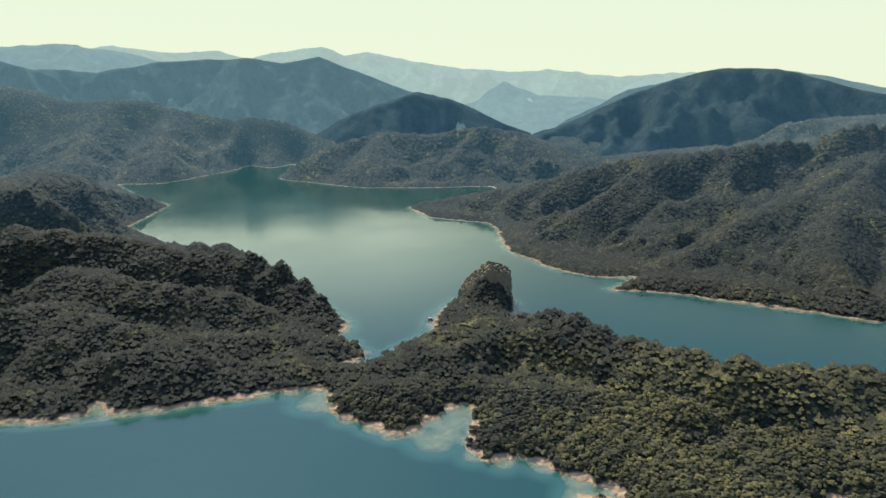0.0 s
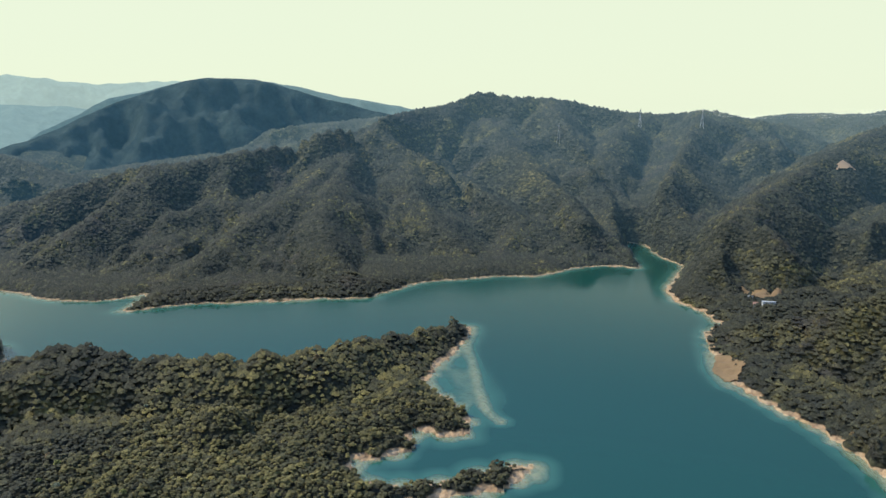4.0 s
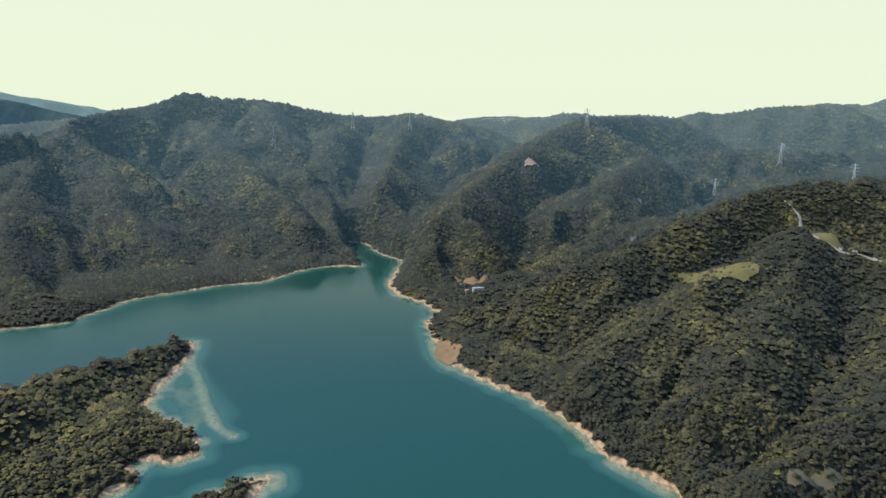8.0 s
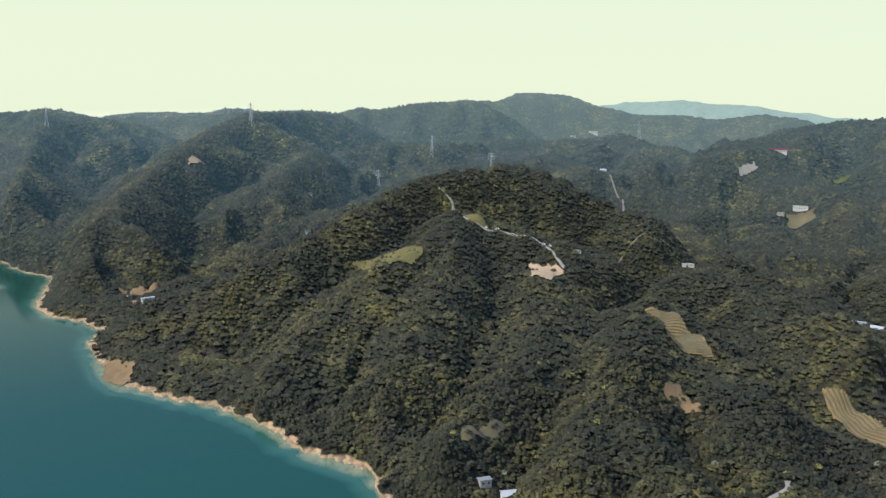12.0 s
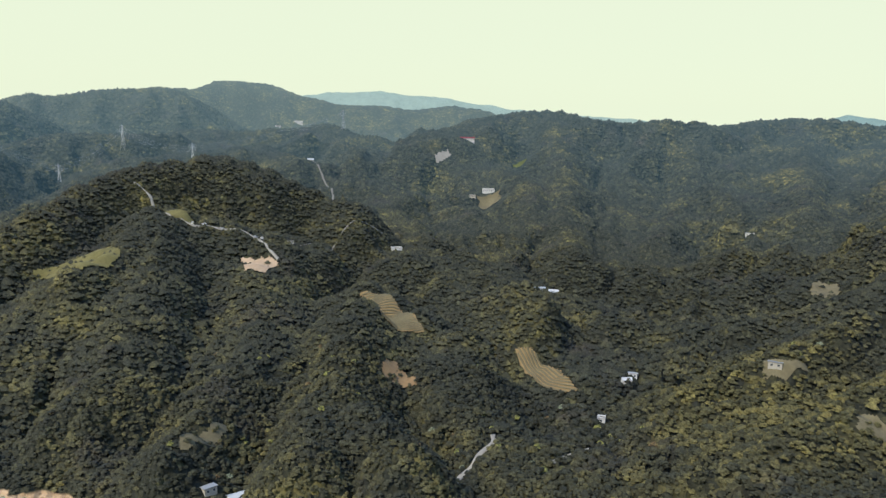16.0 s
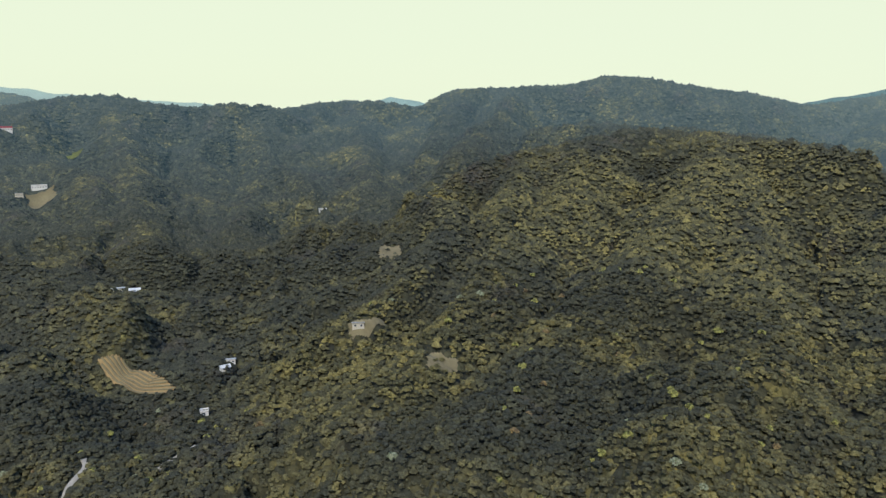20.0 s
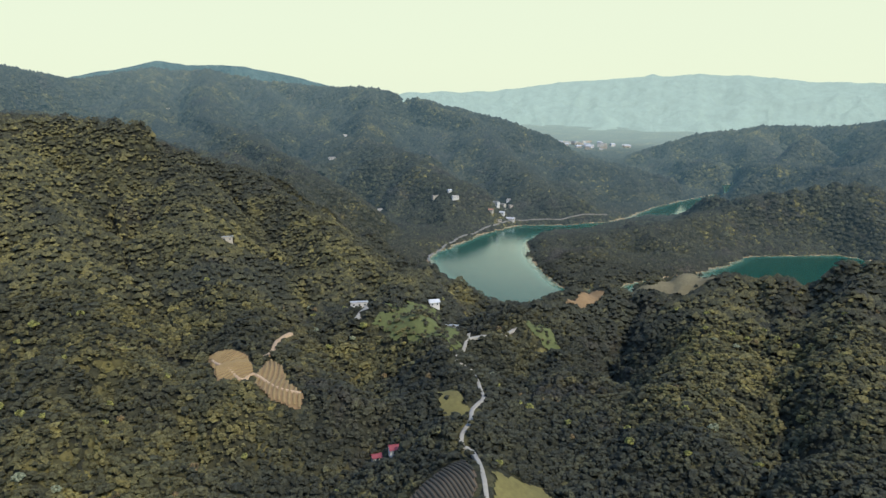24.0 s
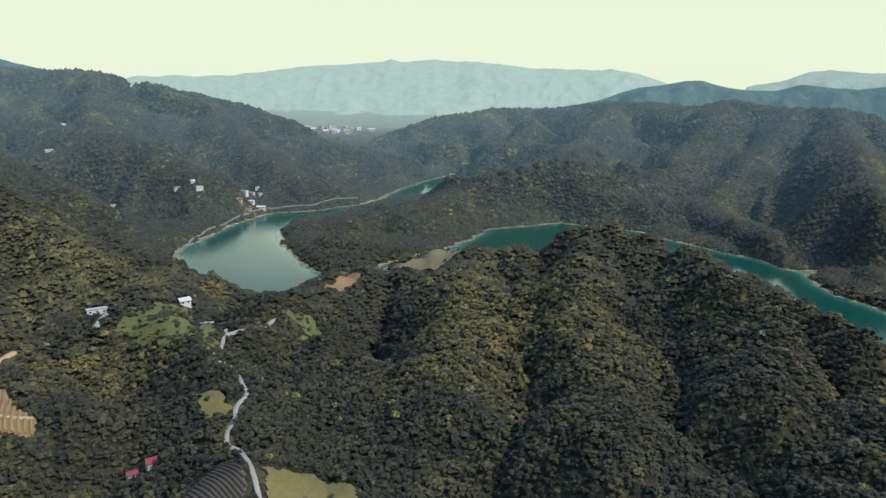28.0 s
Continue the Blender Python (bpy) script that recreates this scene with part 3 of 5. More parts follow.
def runnels(z, wave, depth, seed):
    """Spurs and gullies that run down the slopes of the polar sheet."""
    zr = np.gradient(z, axis=0) / np.gradient(radius)[:, None]
    za = (np.roll(z, -1, 1) - np.roll(z, 1, 1)) / ((np.roll(angle, -1) - np.roll(angle, 1)) % (2 * np.pi))[None] / radius[:, None]
    ca, sa = np.cos(angle)[None], np.sin(angle)[None]
    gx, gy = zr * ca - za * sa, zr * sa + za * ca
    for k in range(3):
        gx, gy = ((g + np.roll(g, 1, 1) + np.roll(g, -1, 1) + np.vstack([g[:1], g[:-1]]) + np.vstack([g[1:], g[-1:]])) / 5 for g in (gx, gy))
    slope = np.hypot(gx, gy)
    nx, ny = -gy / (slope + 1e-3), gx / (slope + 1e-3)
    px, py = GX / wave, GY / wave
    ix, iy = np.floor(px), np.floor(py)
    c = s = 0.0
    tx, ty = lattice(seed), lattice(seed + 1)
    for i in (-1, 0, 1):
        for j in (-1, 0, 1):
            a, b = (ix + i).astype(int) & 255, (iy + j).astype(int) & 255
            dx, dy = px - ix - i - tx[a, b], py - iy - j - ty[a, b]
            w = np.exp(-2.2 * (dx * dx + dy * dy))
            phase = 2 * np.pi * (dx * nx + dy * ny)
            c, s = c + w * np.cos(phase), s + w * np.sin(phase)
    c = c / (np.hypot(c, s) + 0.25)
    crest = 1 - 2 * np.sqrt(np.clip((1 - c) / 2, 0, 1))
    gain = np.clip(slope / 0.42, 0, 1) * np.clip((GGAP - 4) / 45, 0, 1) * np.clip((GCREST - 4) / 45, 0, 1) * UNEVEN
    fine = np.clip((wave * 24 - radius[:, None]) / (wave * 6), 0, 1)
    return z + depth * gain * fine * (0.6 * crest + 0.4 * c + 0.12)


for wave, depth, seed in ((118.0, 15.0, 300), (58.0, 7.5, 310)):
    GZ = runnels(GZ, wave, depth, seed)
fade = np.clip((radius[:, None] - 2750) / 400, 0, 1)
GZ = GZ * (1 - fade) + (7 + 18 * np.maximum(fractal(GX, GY, 420, 3, 340), -0.2)) * fade


def sample(field, x, y):
    r = np.clip(np.log(np.maximum(np.hypot(x, y), R_IN) / R_IN) / np.log(R_OUT / R_IN) * (N_RING - 1), 0, N_RING - 1.001)
    a = np.interp((np.arctan2(y, x) - angle[0]) % (2 * np.pi), np.append(angle - angle[0], 2 * np.pi), np.arange(N_WAY + 1))
    i, j = r.astype(int), a.astype(int) % N_WAY
    u, v, j2 = r - i, a - a.astype(int), (j + 1) % N_WAY
    return (field[i, j] * (1 - v) + field[i, j2] * v) * (1 - u) + (field[i + 1, j] * (1 - v) + field[i + 1, j2] * v) * u


def ground_at(x, y):
    return float(sample(GZ, np.array([float(x)]), np.array([float(y)]))[0])


PLACES = np.stack([GX, GY, GZ], -1)
middle = float(land(np.zeros((1, 1)), np.zeros((1, 1)))[0][0, 0])
cut = [0, *(int(np.searchsorted(radius, r)) for r in BANDS), N_RING - 1]
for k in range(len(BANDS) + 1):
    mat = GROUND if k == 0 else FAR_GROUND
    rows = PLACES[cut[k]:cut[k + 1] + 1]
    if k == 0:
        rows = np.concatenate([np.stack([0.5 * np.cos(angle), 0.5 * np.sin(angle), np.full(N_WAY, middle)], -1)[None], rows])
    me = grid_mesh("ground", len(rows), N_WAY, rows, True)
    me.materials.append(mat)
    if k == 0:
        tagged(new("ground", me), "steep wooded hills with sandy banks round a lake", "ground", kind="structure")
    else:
        tagged(new("backdrop", me), "wooded hills beyond the lake, blue haze put into their material", "hills", kind="structure")

# the lake, one level sheet that carries its depth
wr = np.concatenate([[0.5], 60.0 * (2480 / 60.0) ** (np.arange(230) / 229)])
wa = np.linspace(0, 2 * np.pi, 960, endpoint=False)
WX, WY = wr[:, None] * np.cos(wa), wr[:, None] * np.sin(wa)
i, j = np.meshgrid(np.arange(len(wr) - 1), np.arange(960), indexing="ij")
quads = np.stack([i * 960 + j, (i + 1) * 960 + j, (i + 1) * 960 + (j + 1) % 960, i * 960 + (j + 1) % 960], -1).reshape(-1, 4)
low = (sample(GZ, WX, WY) < 1.5).ravel()
used, back = np.unique(quads[low[quads].any(1)], return_inverse=True)
me = raw_mesh("water", np.stack([WX, WY, np.zeros_like(WX)], -1).reshape(-1, 3)[used], back.reshape(-1, 4))
attr = me.attributes.new("depth", "FLOAT", "POINT")
attr.data.foreach_set("value", np.maximum(-sample(GZ, WX, WY), 0).ravel()[used].astype(np.float32))
me.materials.append(WATER)
tagged(new("water", me), "calm teal reservoir water, paler over the shallows", "lake", kind="structure")


# ---- far hills ----
HAZED_WOODS = {}
LEAF = (0.056, 0.074, 0.066)


def far_ridge(points):
    p = np.array(points, float)
    seg = np.concatenate([[0], np.cumsum(np.linalg.norm(np.diff(p[:, :2], axis=0), axis=1))])
    n = max(12, int(seg[-1] / 13))
    s = np.linspace(0, seg[-1], n)
    x, y, z = (np.interp(s, seg, p[:, i]) for i in range(3))
    d = np.hypot(x, y)
    z = z + 0.0034 * d * (fractal(s + x.mean(), s * 0.3, 230, 5, 90, True) - 0.2)
    reach = d.mean() * (0.19 if d.mean() < 4000 else 0.27)
    down = np.concatenate([[-0.35, -0.2, -0.1, -0.04], np.linspace(0, 1, 50) ** 1.15])[:, None]
    sx, dy = s[None, :] + x.mean() + 0 * down, down * reach + y.mean() + 0 * s
    sx, dy = sx + 110 * fractal(sx, dy, 420, 3, 97), dy + 110 * fractal(sx, dy, 420, 3, 98)
    # spurs that fork on the way down
    gully = fractal(sx, dy * 0.8, 420, 5, 95, True) - 0.1 + 0.4 * (fractal(sx, dy * 0.5, 150, 3, 99, True) - 0.2)
    drop = np.abs(down) ** 0.95
    base = np.where(down < 0, -60, -30)
    zz = z * (1 - drop) + base * drop + (gully - 0.3) * (0.75 if d.mean() < 4000 else 0.34) * np.maximum(z.mean(), 90) * np.clip(down * 6, 0, 1) * np.clip((1.12 - down) * 2.2, 0, 1)
    zz = np.minimum(zz, z - np.abs(down) * (0.06 * z + 12))
    k = 1 - np.maximum(down, -0.03) * reach / d
    verts = np.stack([x * k, y * k, zz], -1)
    me = grid_mesh("far_hills", len(down), n, verts, False)
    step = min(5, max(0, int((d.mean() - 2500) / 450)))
    if step not in HAZED_WOODS:
        # painted haze for each distance step, brighter and paler further off
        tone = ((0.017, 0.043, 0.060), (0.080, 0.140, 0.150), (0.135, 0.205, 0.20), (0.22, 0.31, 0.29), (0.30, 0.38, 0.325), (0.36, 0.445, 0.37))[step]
        HAZED_WOODS[step] = far_material("hazed_woods", tuple(c * (1 + 0.08 * step) for c in LEAF), tone, 1.0)
    me.materials.append(HAZED_WOODS[step])
    return tagged(new("backdrop", me), "wooded mountain ridge, pale blue haze put into its material", "mountain", kind="structure")


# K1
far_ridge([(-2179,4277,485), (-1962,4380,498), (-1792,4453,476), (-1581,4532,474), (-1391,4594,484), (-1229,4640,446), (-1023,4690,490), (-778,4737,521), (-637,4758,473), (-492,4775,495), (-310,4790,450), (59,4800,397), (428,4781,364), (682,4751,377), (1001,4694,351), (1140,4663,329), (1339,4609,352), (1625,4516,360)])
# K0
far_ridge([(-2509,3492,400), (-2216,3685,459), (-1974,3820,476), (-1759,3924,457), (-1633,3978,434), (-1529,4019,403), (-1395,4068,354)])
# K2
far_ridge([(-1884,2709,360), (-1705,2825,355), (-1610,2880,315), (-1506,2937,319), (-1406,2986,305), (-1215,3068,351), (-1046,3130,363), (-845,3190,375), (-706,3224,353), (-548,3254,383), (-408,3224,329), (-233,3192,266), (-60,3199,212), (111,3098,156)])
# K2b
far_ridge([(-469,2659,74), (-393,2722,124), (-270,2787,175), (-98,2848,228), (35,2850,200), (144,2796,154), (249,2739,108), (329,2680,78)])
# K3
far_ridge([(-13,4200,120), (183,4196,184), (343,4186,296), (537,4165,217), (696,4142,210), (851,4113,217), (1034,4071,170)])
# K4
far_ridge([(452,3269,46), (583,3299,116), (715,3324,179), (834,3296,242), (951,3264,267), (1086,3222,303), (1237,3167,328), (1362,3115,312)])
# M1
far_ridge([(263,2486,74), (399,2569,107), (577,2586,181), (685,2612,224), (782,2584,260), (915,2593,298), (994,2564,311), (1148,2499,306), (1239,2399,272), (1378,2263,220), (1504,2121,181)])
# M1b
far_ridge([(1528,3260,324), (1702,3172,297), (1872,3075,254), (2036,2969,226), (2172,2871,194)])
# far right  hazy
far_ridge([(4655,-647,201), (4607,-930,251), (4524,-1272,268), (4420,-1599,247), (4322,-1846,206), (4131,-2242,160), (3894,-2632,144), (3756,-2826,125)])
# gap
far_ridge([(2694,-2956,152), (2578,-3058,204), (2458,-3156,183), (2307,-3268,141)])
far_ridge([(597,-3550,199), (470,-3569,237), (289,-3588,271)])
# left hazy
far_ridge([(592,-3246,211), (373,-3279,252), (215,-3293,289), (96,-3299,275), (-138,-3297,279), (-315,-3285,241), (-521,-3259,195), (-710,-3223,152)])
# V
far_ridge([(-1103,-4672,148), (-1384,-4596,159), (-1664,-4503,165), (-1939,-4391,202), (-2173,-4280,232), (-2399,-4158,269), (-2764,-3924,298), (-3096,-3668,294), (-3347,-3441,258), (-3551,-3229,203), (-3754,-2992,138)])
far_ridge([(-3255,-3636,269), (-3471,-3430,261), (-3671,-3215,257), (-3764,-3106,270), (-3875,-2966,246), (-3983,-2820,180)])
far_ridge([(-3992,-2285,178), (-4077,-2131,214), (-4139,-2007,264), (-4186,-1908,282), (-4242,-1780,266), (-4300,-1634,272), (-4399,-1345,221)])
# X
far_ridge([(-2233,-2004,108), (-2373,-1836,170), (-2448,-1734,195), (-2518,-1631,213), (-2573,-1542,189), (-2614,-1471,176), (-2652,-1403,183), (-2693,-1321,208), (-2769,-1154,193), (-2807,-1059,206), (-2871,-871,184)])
# ---- things ----
CLEAR = []  # rings of open ground, with the share of trees left in each


def part(name, bm, material, parent, label=""):
    me = bpy.data.meshes.new(name)
    bm.to_mesh(me)
    bm.free()
    me.materials.append(material)
    ob = new(name, me)
    ob.parent = parent
    return tagged(ob, label)


def box(bm, x0, x1, y0, y1, z0, z1):
    m = Matrix.Translation(((x0 + x1) / 2, (y0 + y1) / 2, (z0 + z1) / 2)) @ Matrix.Diagonal((x1 - x0, y1 - y0, z1 - z0, 1))
    bmesh.ops.create_cube(bm, size=1.0, matrix=m)
    return bm


def bar(bm, a, b, r, sides=5, r2=None):
    """A round bar from a to b."""
    a, b = Vector(a), Vector(b)
    turn = (b - a).to_track_quat("Z", "Y").to_matrix().to_4x4()
    m = Matrix.Translation((a + b) / 2) @ turn
    bmesh.ops.create_cone(bm, segments=sides, radius1=r, radius2=r if r2 is None else r2, depth=(b - a).length, cap_ends=True, matrix=m)
    return bm


def plain(name, colour, rough=0.8, grain=0.5, size=0.8, metal=0.0):
    k = Mat(name, rough, 0.3)
    k.b.inputs["Metallic"].default_value = metal
    n = k.mix(0.5, k.noise(size, 5.0, 0.65), k.noise(size * 9, 3.0, 0.6, 7.0))
    c = k.mix(grain, colour, k.ramp(n, (0.3, (0.55, 0.53, 0.5)), (0.7, (1.3, 1.3, 1.3))), "MULTIPLY")
    return k.colour(c).bump(n, 0.25, 0.05).m


WHITE = plain("weathered_white_render", (0.5, 0.49, 0.46))
CREAM = plain("cream_render", (0.38, 0.35, 0.29))
TIN = plain("pale_sheet_metal", (0.42, 0.43, 0.43), 0.5, 0.35)
GREY_TIN = plain("grey_sheet_metal", (0.24, 0.25, 0.25), 0.55, 0.4)
RED = plain("red_roof_sheet", (0.17, 0.035, 0.04), 0.6, 0.35)
TILE = plain("brown_roof_tiles", (0.30, 0.17, 0.12), 0.8, 0.5)
CONCRETE = plain("pale_concrete", (0.24, 0.225, 0.19), 0.9, 0.5, 2.0)
ASPHALT = plain("worn_road", (0.15, 0.145, 0.13), 0.9, 0.5, 2.0)
STEEL = plain("galvanised_steel", (0.48, 0.50, 0.50), 0.5, 0.3, 1.0, 0.6)
DOOR = plain("dark_door", (0.10, 0.09, 0.08), 0.6)
SCRUB = plain("olive_scrub", (0.070, 0.068, 0.034), 0.95, 0.9, 1.2)
RUBBER = plain("tyre_rubber", (0.03, 0.03, 0.03), 0.9)
ROCK = plain("bare_rock", (0.20, 0.155, 0.10), 0.95, 0.9, 3.0)
BARE = plain("bare_earth", (0.185, 0.122, 0.058), 0.95, 0.7, 2.5)
SANDY = plain("sandy_earth", (0.36, 0.26, 0.16), 0.95, 0.5, 2.5)
OCHRE = plain("dry_grass_slope", (0.125, 0.107, 0.058), 0.95, 0.8, 2.0)
GRASS = plain("yellow_green_grass", (0.125, 0.110, 0.036), 0.95, 0.8, 2.0)
MOSS = plain("bright_meadow", (0.078, 0.090, 0.030), 0.95, 0.8, 2.5)
HEDGE = plain("tea_hedge", (0.045, 0.042, 0.032), 0.95, 0.7, 0.7)
STRAW = plain("straw_terrace", (0.20, 0.14, 0.062), 0.95, 0.7, 1.2)
SOIL = plain("dark_soil", (0.10, 0.075, 0.05), 0.95, 0.6, 1.5)
WOOD = plain("weathered_timber", (0.17, 0.13, 0.10), 0.85)
BARK = plain("tree_bark", (0.14, 0.11, 0.08), 0.95)


def glass_material():
    k = Mat("window_glass", 0.05, 0.5)
    return k.colour((0.03, 0.04, 0.05)).m


GLASS = glass_material()


def facing(x, y, turn):
    """The turn of a building whose long side looks across the slope towards the lake's middle."""
    return math.degrees(math.atan2(y, x)) + 90 + turn


def house(x, y, w, d, h, roof, wall, turn=0, label=""):
    """A small building: walls, a gabled, shed or flat roof, a door and windows."""
    w, d, h = w * 0.82, d * 0.82, max(2.5, h * 0.8)
    a = facing(x, y, turn)
    base = pose(x, y, 0, 0, 0, a)
    corners = [base @ Vector((sx * w / 2, sy * d / 2, 0)) for sx in (-1, 1) for sy in (-1, 1)]
    ground_z = [ground_at(c.x, c.y) for c in corners]
    low, top = min(ground_z), sum(ground_z) / 4
    top = max(top, 0.6)
    root = new("house")
    root.matrix_basis = pose(x, y, top, 0, 0, a)
    bm = box(bmesh.new(), -w / 2, w / 2, -d / 2, d / 2, min(low - top, 0) - 0.6, h)
    if roof[0] == "gable":
        rise = d * 0.26
        for sx in (-1, 1):
            vs = [bm.verts.new(q) for q in ((sx * w / 2, -d / 2, h), (sx * w / 2, d / 2, h), (sx * w / 2, 0, h + rise))]
            bm.faces.new(vs if sx > 0 else vs[::-1])
    part("wall", bm, wall, root)
    o, mat = 0.5, roof[1]
    if roof[0] == "gable":
        for sy in (-1, 1):
            bm = bmesh.new()
            q = [(-w / 2 - o, 0, h + rise), (w / 2 + o, 0, h + rise), (w / 2 + o, sy * (d / 2 + o), h - 0.26 * o * 2), (-w / 2 - o, sy * (d / 2 + o), h - 0.26 * o * 2)]
            lo = [bm.verts.new((u, v, z + 0.03)) for u, v, z in q]
            hi = [bm.verts.new((u, v, z + 0.2)) for u, v, z in q]
            for f in ([lo[3], lo[2], lo[1], lo[0]], hi, *([lo[i], lo[(i + 1) % 4], hi[(i + 1) % 4], hi[i]] for i in range(4))):
                bm.faces.new(f)
            bmesh.ops.recalc_face_normals(bm, faces=bm.faces[:])
            part("roof", bm, mat, root)
        bm = box(bmesh.new(), -w / 2 - o, w / 2 + o, -0.15, 0.15, h + rise + 0.16, h + rise + 0.3)
        part("ridge_cap", bm, mat, root)
    elif roof[0] == "shed":
        bm = box(bmesh.new(), -w / 2 - o, w / 2 + o, -d / 2 - o, d / 2 + o, h + 0.02, h + 0.2)
        for v in bm.verts:
            v.co.z += (v.co.y / d + 0.5) * 0.9
        part("roof", bm, mat, root)
        bm = box(bmesh.new(), -w / 2 + 0.02, w / 2 - 0.02, d / 2 - 0.3, d / 2 - 0.02, h, h + 0.85)
        part("gable_wall", bm, wall, root)
    else:
        part("roof", box(bmesh.new(), -w / 2 - 0.2, w / 2 + 0.2, -d / 2 - 0.2, d / 2 + 0.2, h + 0.004, h + 0.25), mat, root)
        bm = bmesh.new()
        for q in ((-w / 2, w / 2, -d / 2, -d / 2 + 0.2), (-w / 2, w / 2, d / 2 - 0.2, d / 2), (-w / 2, -w / 2 + 0.2, -d / 2 + 0.21, d / 2 - 0.21), (w / 2 - 0.2, w / 2, -d / 2 + 0.21, d / 2 - 0.21)):
            box(bm, *q, h + 0.254, h + 0.9)
        part("parapet", bm, wall, root)
        part("water_tank", bar(bmesh.new(), (w * 0.3, d * 0.2, h + 0.25), (w * 0.3, d * 0.2, h + 1.7), 0.6, 10), STEEL, root, "round steel water tank")
    floors = max(1, int(h / 2.8))
    n = max(1, int(w / 3.2))
    for side in (-1, 1):
        for k in range(floors):
            for i in range(n):
                cx = -w / 2 + (i + 0.5) * w / n
                z0 = 1.0 + k * 2.8
                y0 = side * (d / 2 + 0.03)
                if k == 0 and i == n // 2 and side < 0:
                    part("door", box(bmesh.new(), cx - 0.5, cx + 0.5, y0 - 0.04, y0 + 0.04, 0.0, 2.1), DOOR, root)
                    continue
                win = part("window", box(bmesh.new(), cx - 0.7, cx + 0.7, y0 - 0.05, y0 + 0.05, z0 - 0.06, z0 + 1.3), TIN, root)
                part("pane", box(bmesh.new(), cx - 0.6, cx + 0.6, y0 + side * 0.02 - 0.04, y0 + side * 0.02 + 0.04, z0 + 0.04, z0 + 1.2), GLASS, win)
    CLEAR.append(([tuple((base @ Vector((sx * (w / 2 + 3), sy * (d / 2 + 3.5), 0)))[:2]) for sx, sy in ((-1, -1), (1, -1), (1, 1), (-1, 1))], 0.0))
    return tagged(root, label, "house")


def drape(name, ring, mat, label, category, lift=0.35, ragged=3.0, grow=0.86, left=0.06):
    """A patch of open ground that follows the slope."""
    c = np.mean(ring, axis=0)
    ring = [tuple(c + (np.array(p) - c) * grow) for p in ring]
    p = np.array(ring)
    cell = max(1.1, 0.0022 * np.hypot(*c))
    gx, gy = np.meshgrid(np.arange(p[:, 0].min() - 2, p[:, 0].max() + 4, cell), np.arange(p[:, 1].min() - 2, p[:, 1].max() + 4, cell), indexing="ij")
    jx = gx + ragged * fractal(gx, gy, 7, 2, 50)
    jy = gy + ragged * fractal(gx, gy, 7, 2, 55)
    inside = in_ring(jx + cell / 2, jy + cell / 2, ring)[:-1, :-1]
    z = sample(GZ, gx, gy) + lift + 0.0013 * np.hypot(*c) + 0.25 * fractal(gx, gy, 5, 3, 57)
    n, m = gx.shape
    i, j = np.nonzero(inside)
    if not len(i):
        return None
    quads = np.stack([i * m + j, (i + 1) * m + j, (i + 1) * m + j + 1, i * m + j + 1], -1)
    used, back = np.unique(quads, return_inverse=True)
    verts = np.stack([gx, gy, z], -1).reshape(-1, 3)[used]
    me = raw_mesh(name, verts, back.reshape(-1, 4))
    me.materials.append(mat)
    CLEAR.append(([tuple(c + (np.array(q) - c) * (1 + 3.0 / (1 + np.hypot(*(np.array(q) - c))))) for q in ring], left))
    return tagged(new(name, me), label, category, kind="structure")


def smooth_line(points, step=2.5):
    p = np.array(points, float)
    t = np.arange(len(p))
    out = []
    for i in range(len(p) - 1):
        a, b, c, d = p[max(i - 1, 0)], p[i], p[i + 1], p[min(i + 2, len(p) - 1)]
        n = max(2, int(np.linalg.norm(c - b) / step))
        for k in range(n):
            u = k / n
            out.append(0.5 * (2 * b + (c - a) * u + (2 * a - 5 * b + 4 * c - d) * u * u + (3 * b - a - 3 * c + d) * u ** 3))
    out.append(p[-1])
    return np.array(out)


def road(points, width, mat, label, clear=3.4, name="road", lift=0.8):
    """A cambered ribbon with edges, laid along the ground."""
    c = smooth_line(points)
    t = np.gradient(c, axis=0)
    t /= np.linalg.norm(t, axis=1)[:, None]
    nrm = np.stack([-t[:, 1], t[:, 0]], 1)
    zc = sample(GZ, c[:, 0], c[:, 1])
    zc = np.convolve(np.pad(zc, 3, "edge"), np.ones(7) / 7, "valid") + lift
    rows = []
    for off, dz in ((-0.52, -1.6), (-0.5, 0.0), (-0.25, 0.05), (0, 0.07), (0.25, 0.05), (0.5, 0.0), (0.52, -1.6)):
        q = c + nrm * off * width
        rows.append(np.column_stack([q, zc + dz]))
    me = grid_mesh(name, len(rows), len(c), np.array(rows), False)
    me.materials.append(mat)
    k = width / 2 + clear
    left, right = c + nrm * k, c - nrm * k
    for i in range(0, len(c) - 1, 4):
        e = min(i + 4, len(c) - 1)
        CLEAR.append(([tuple(left[i]), tuple(left[e]), tuple(right[e]), tuple(right[i])], 0.0))
    return tagged(new(name, me), label, "road", kind="structure")


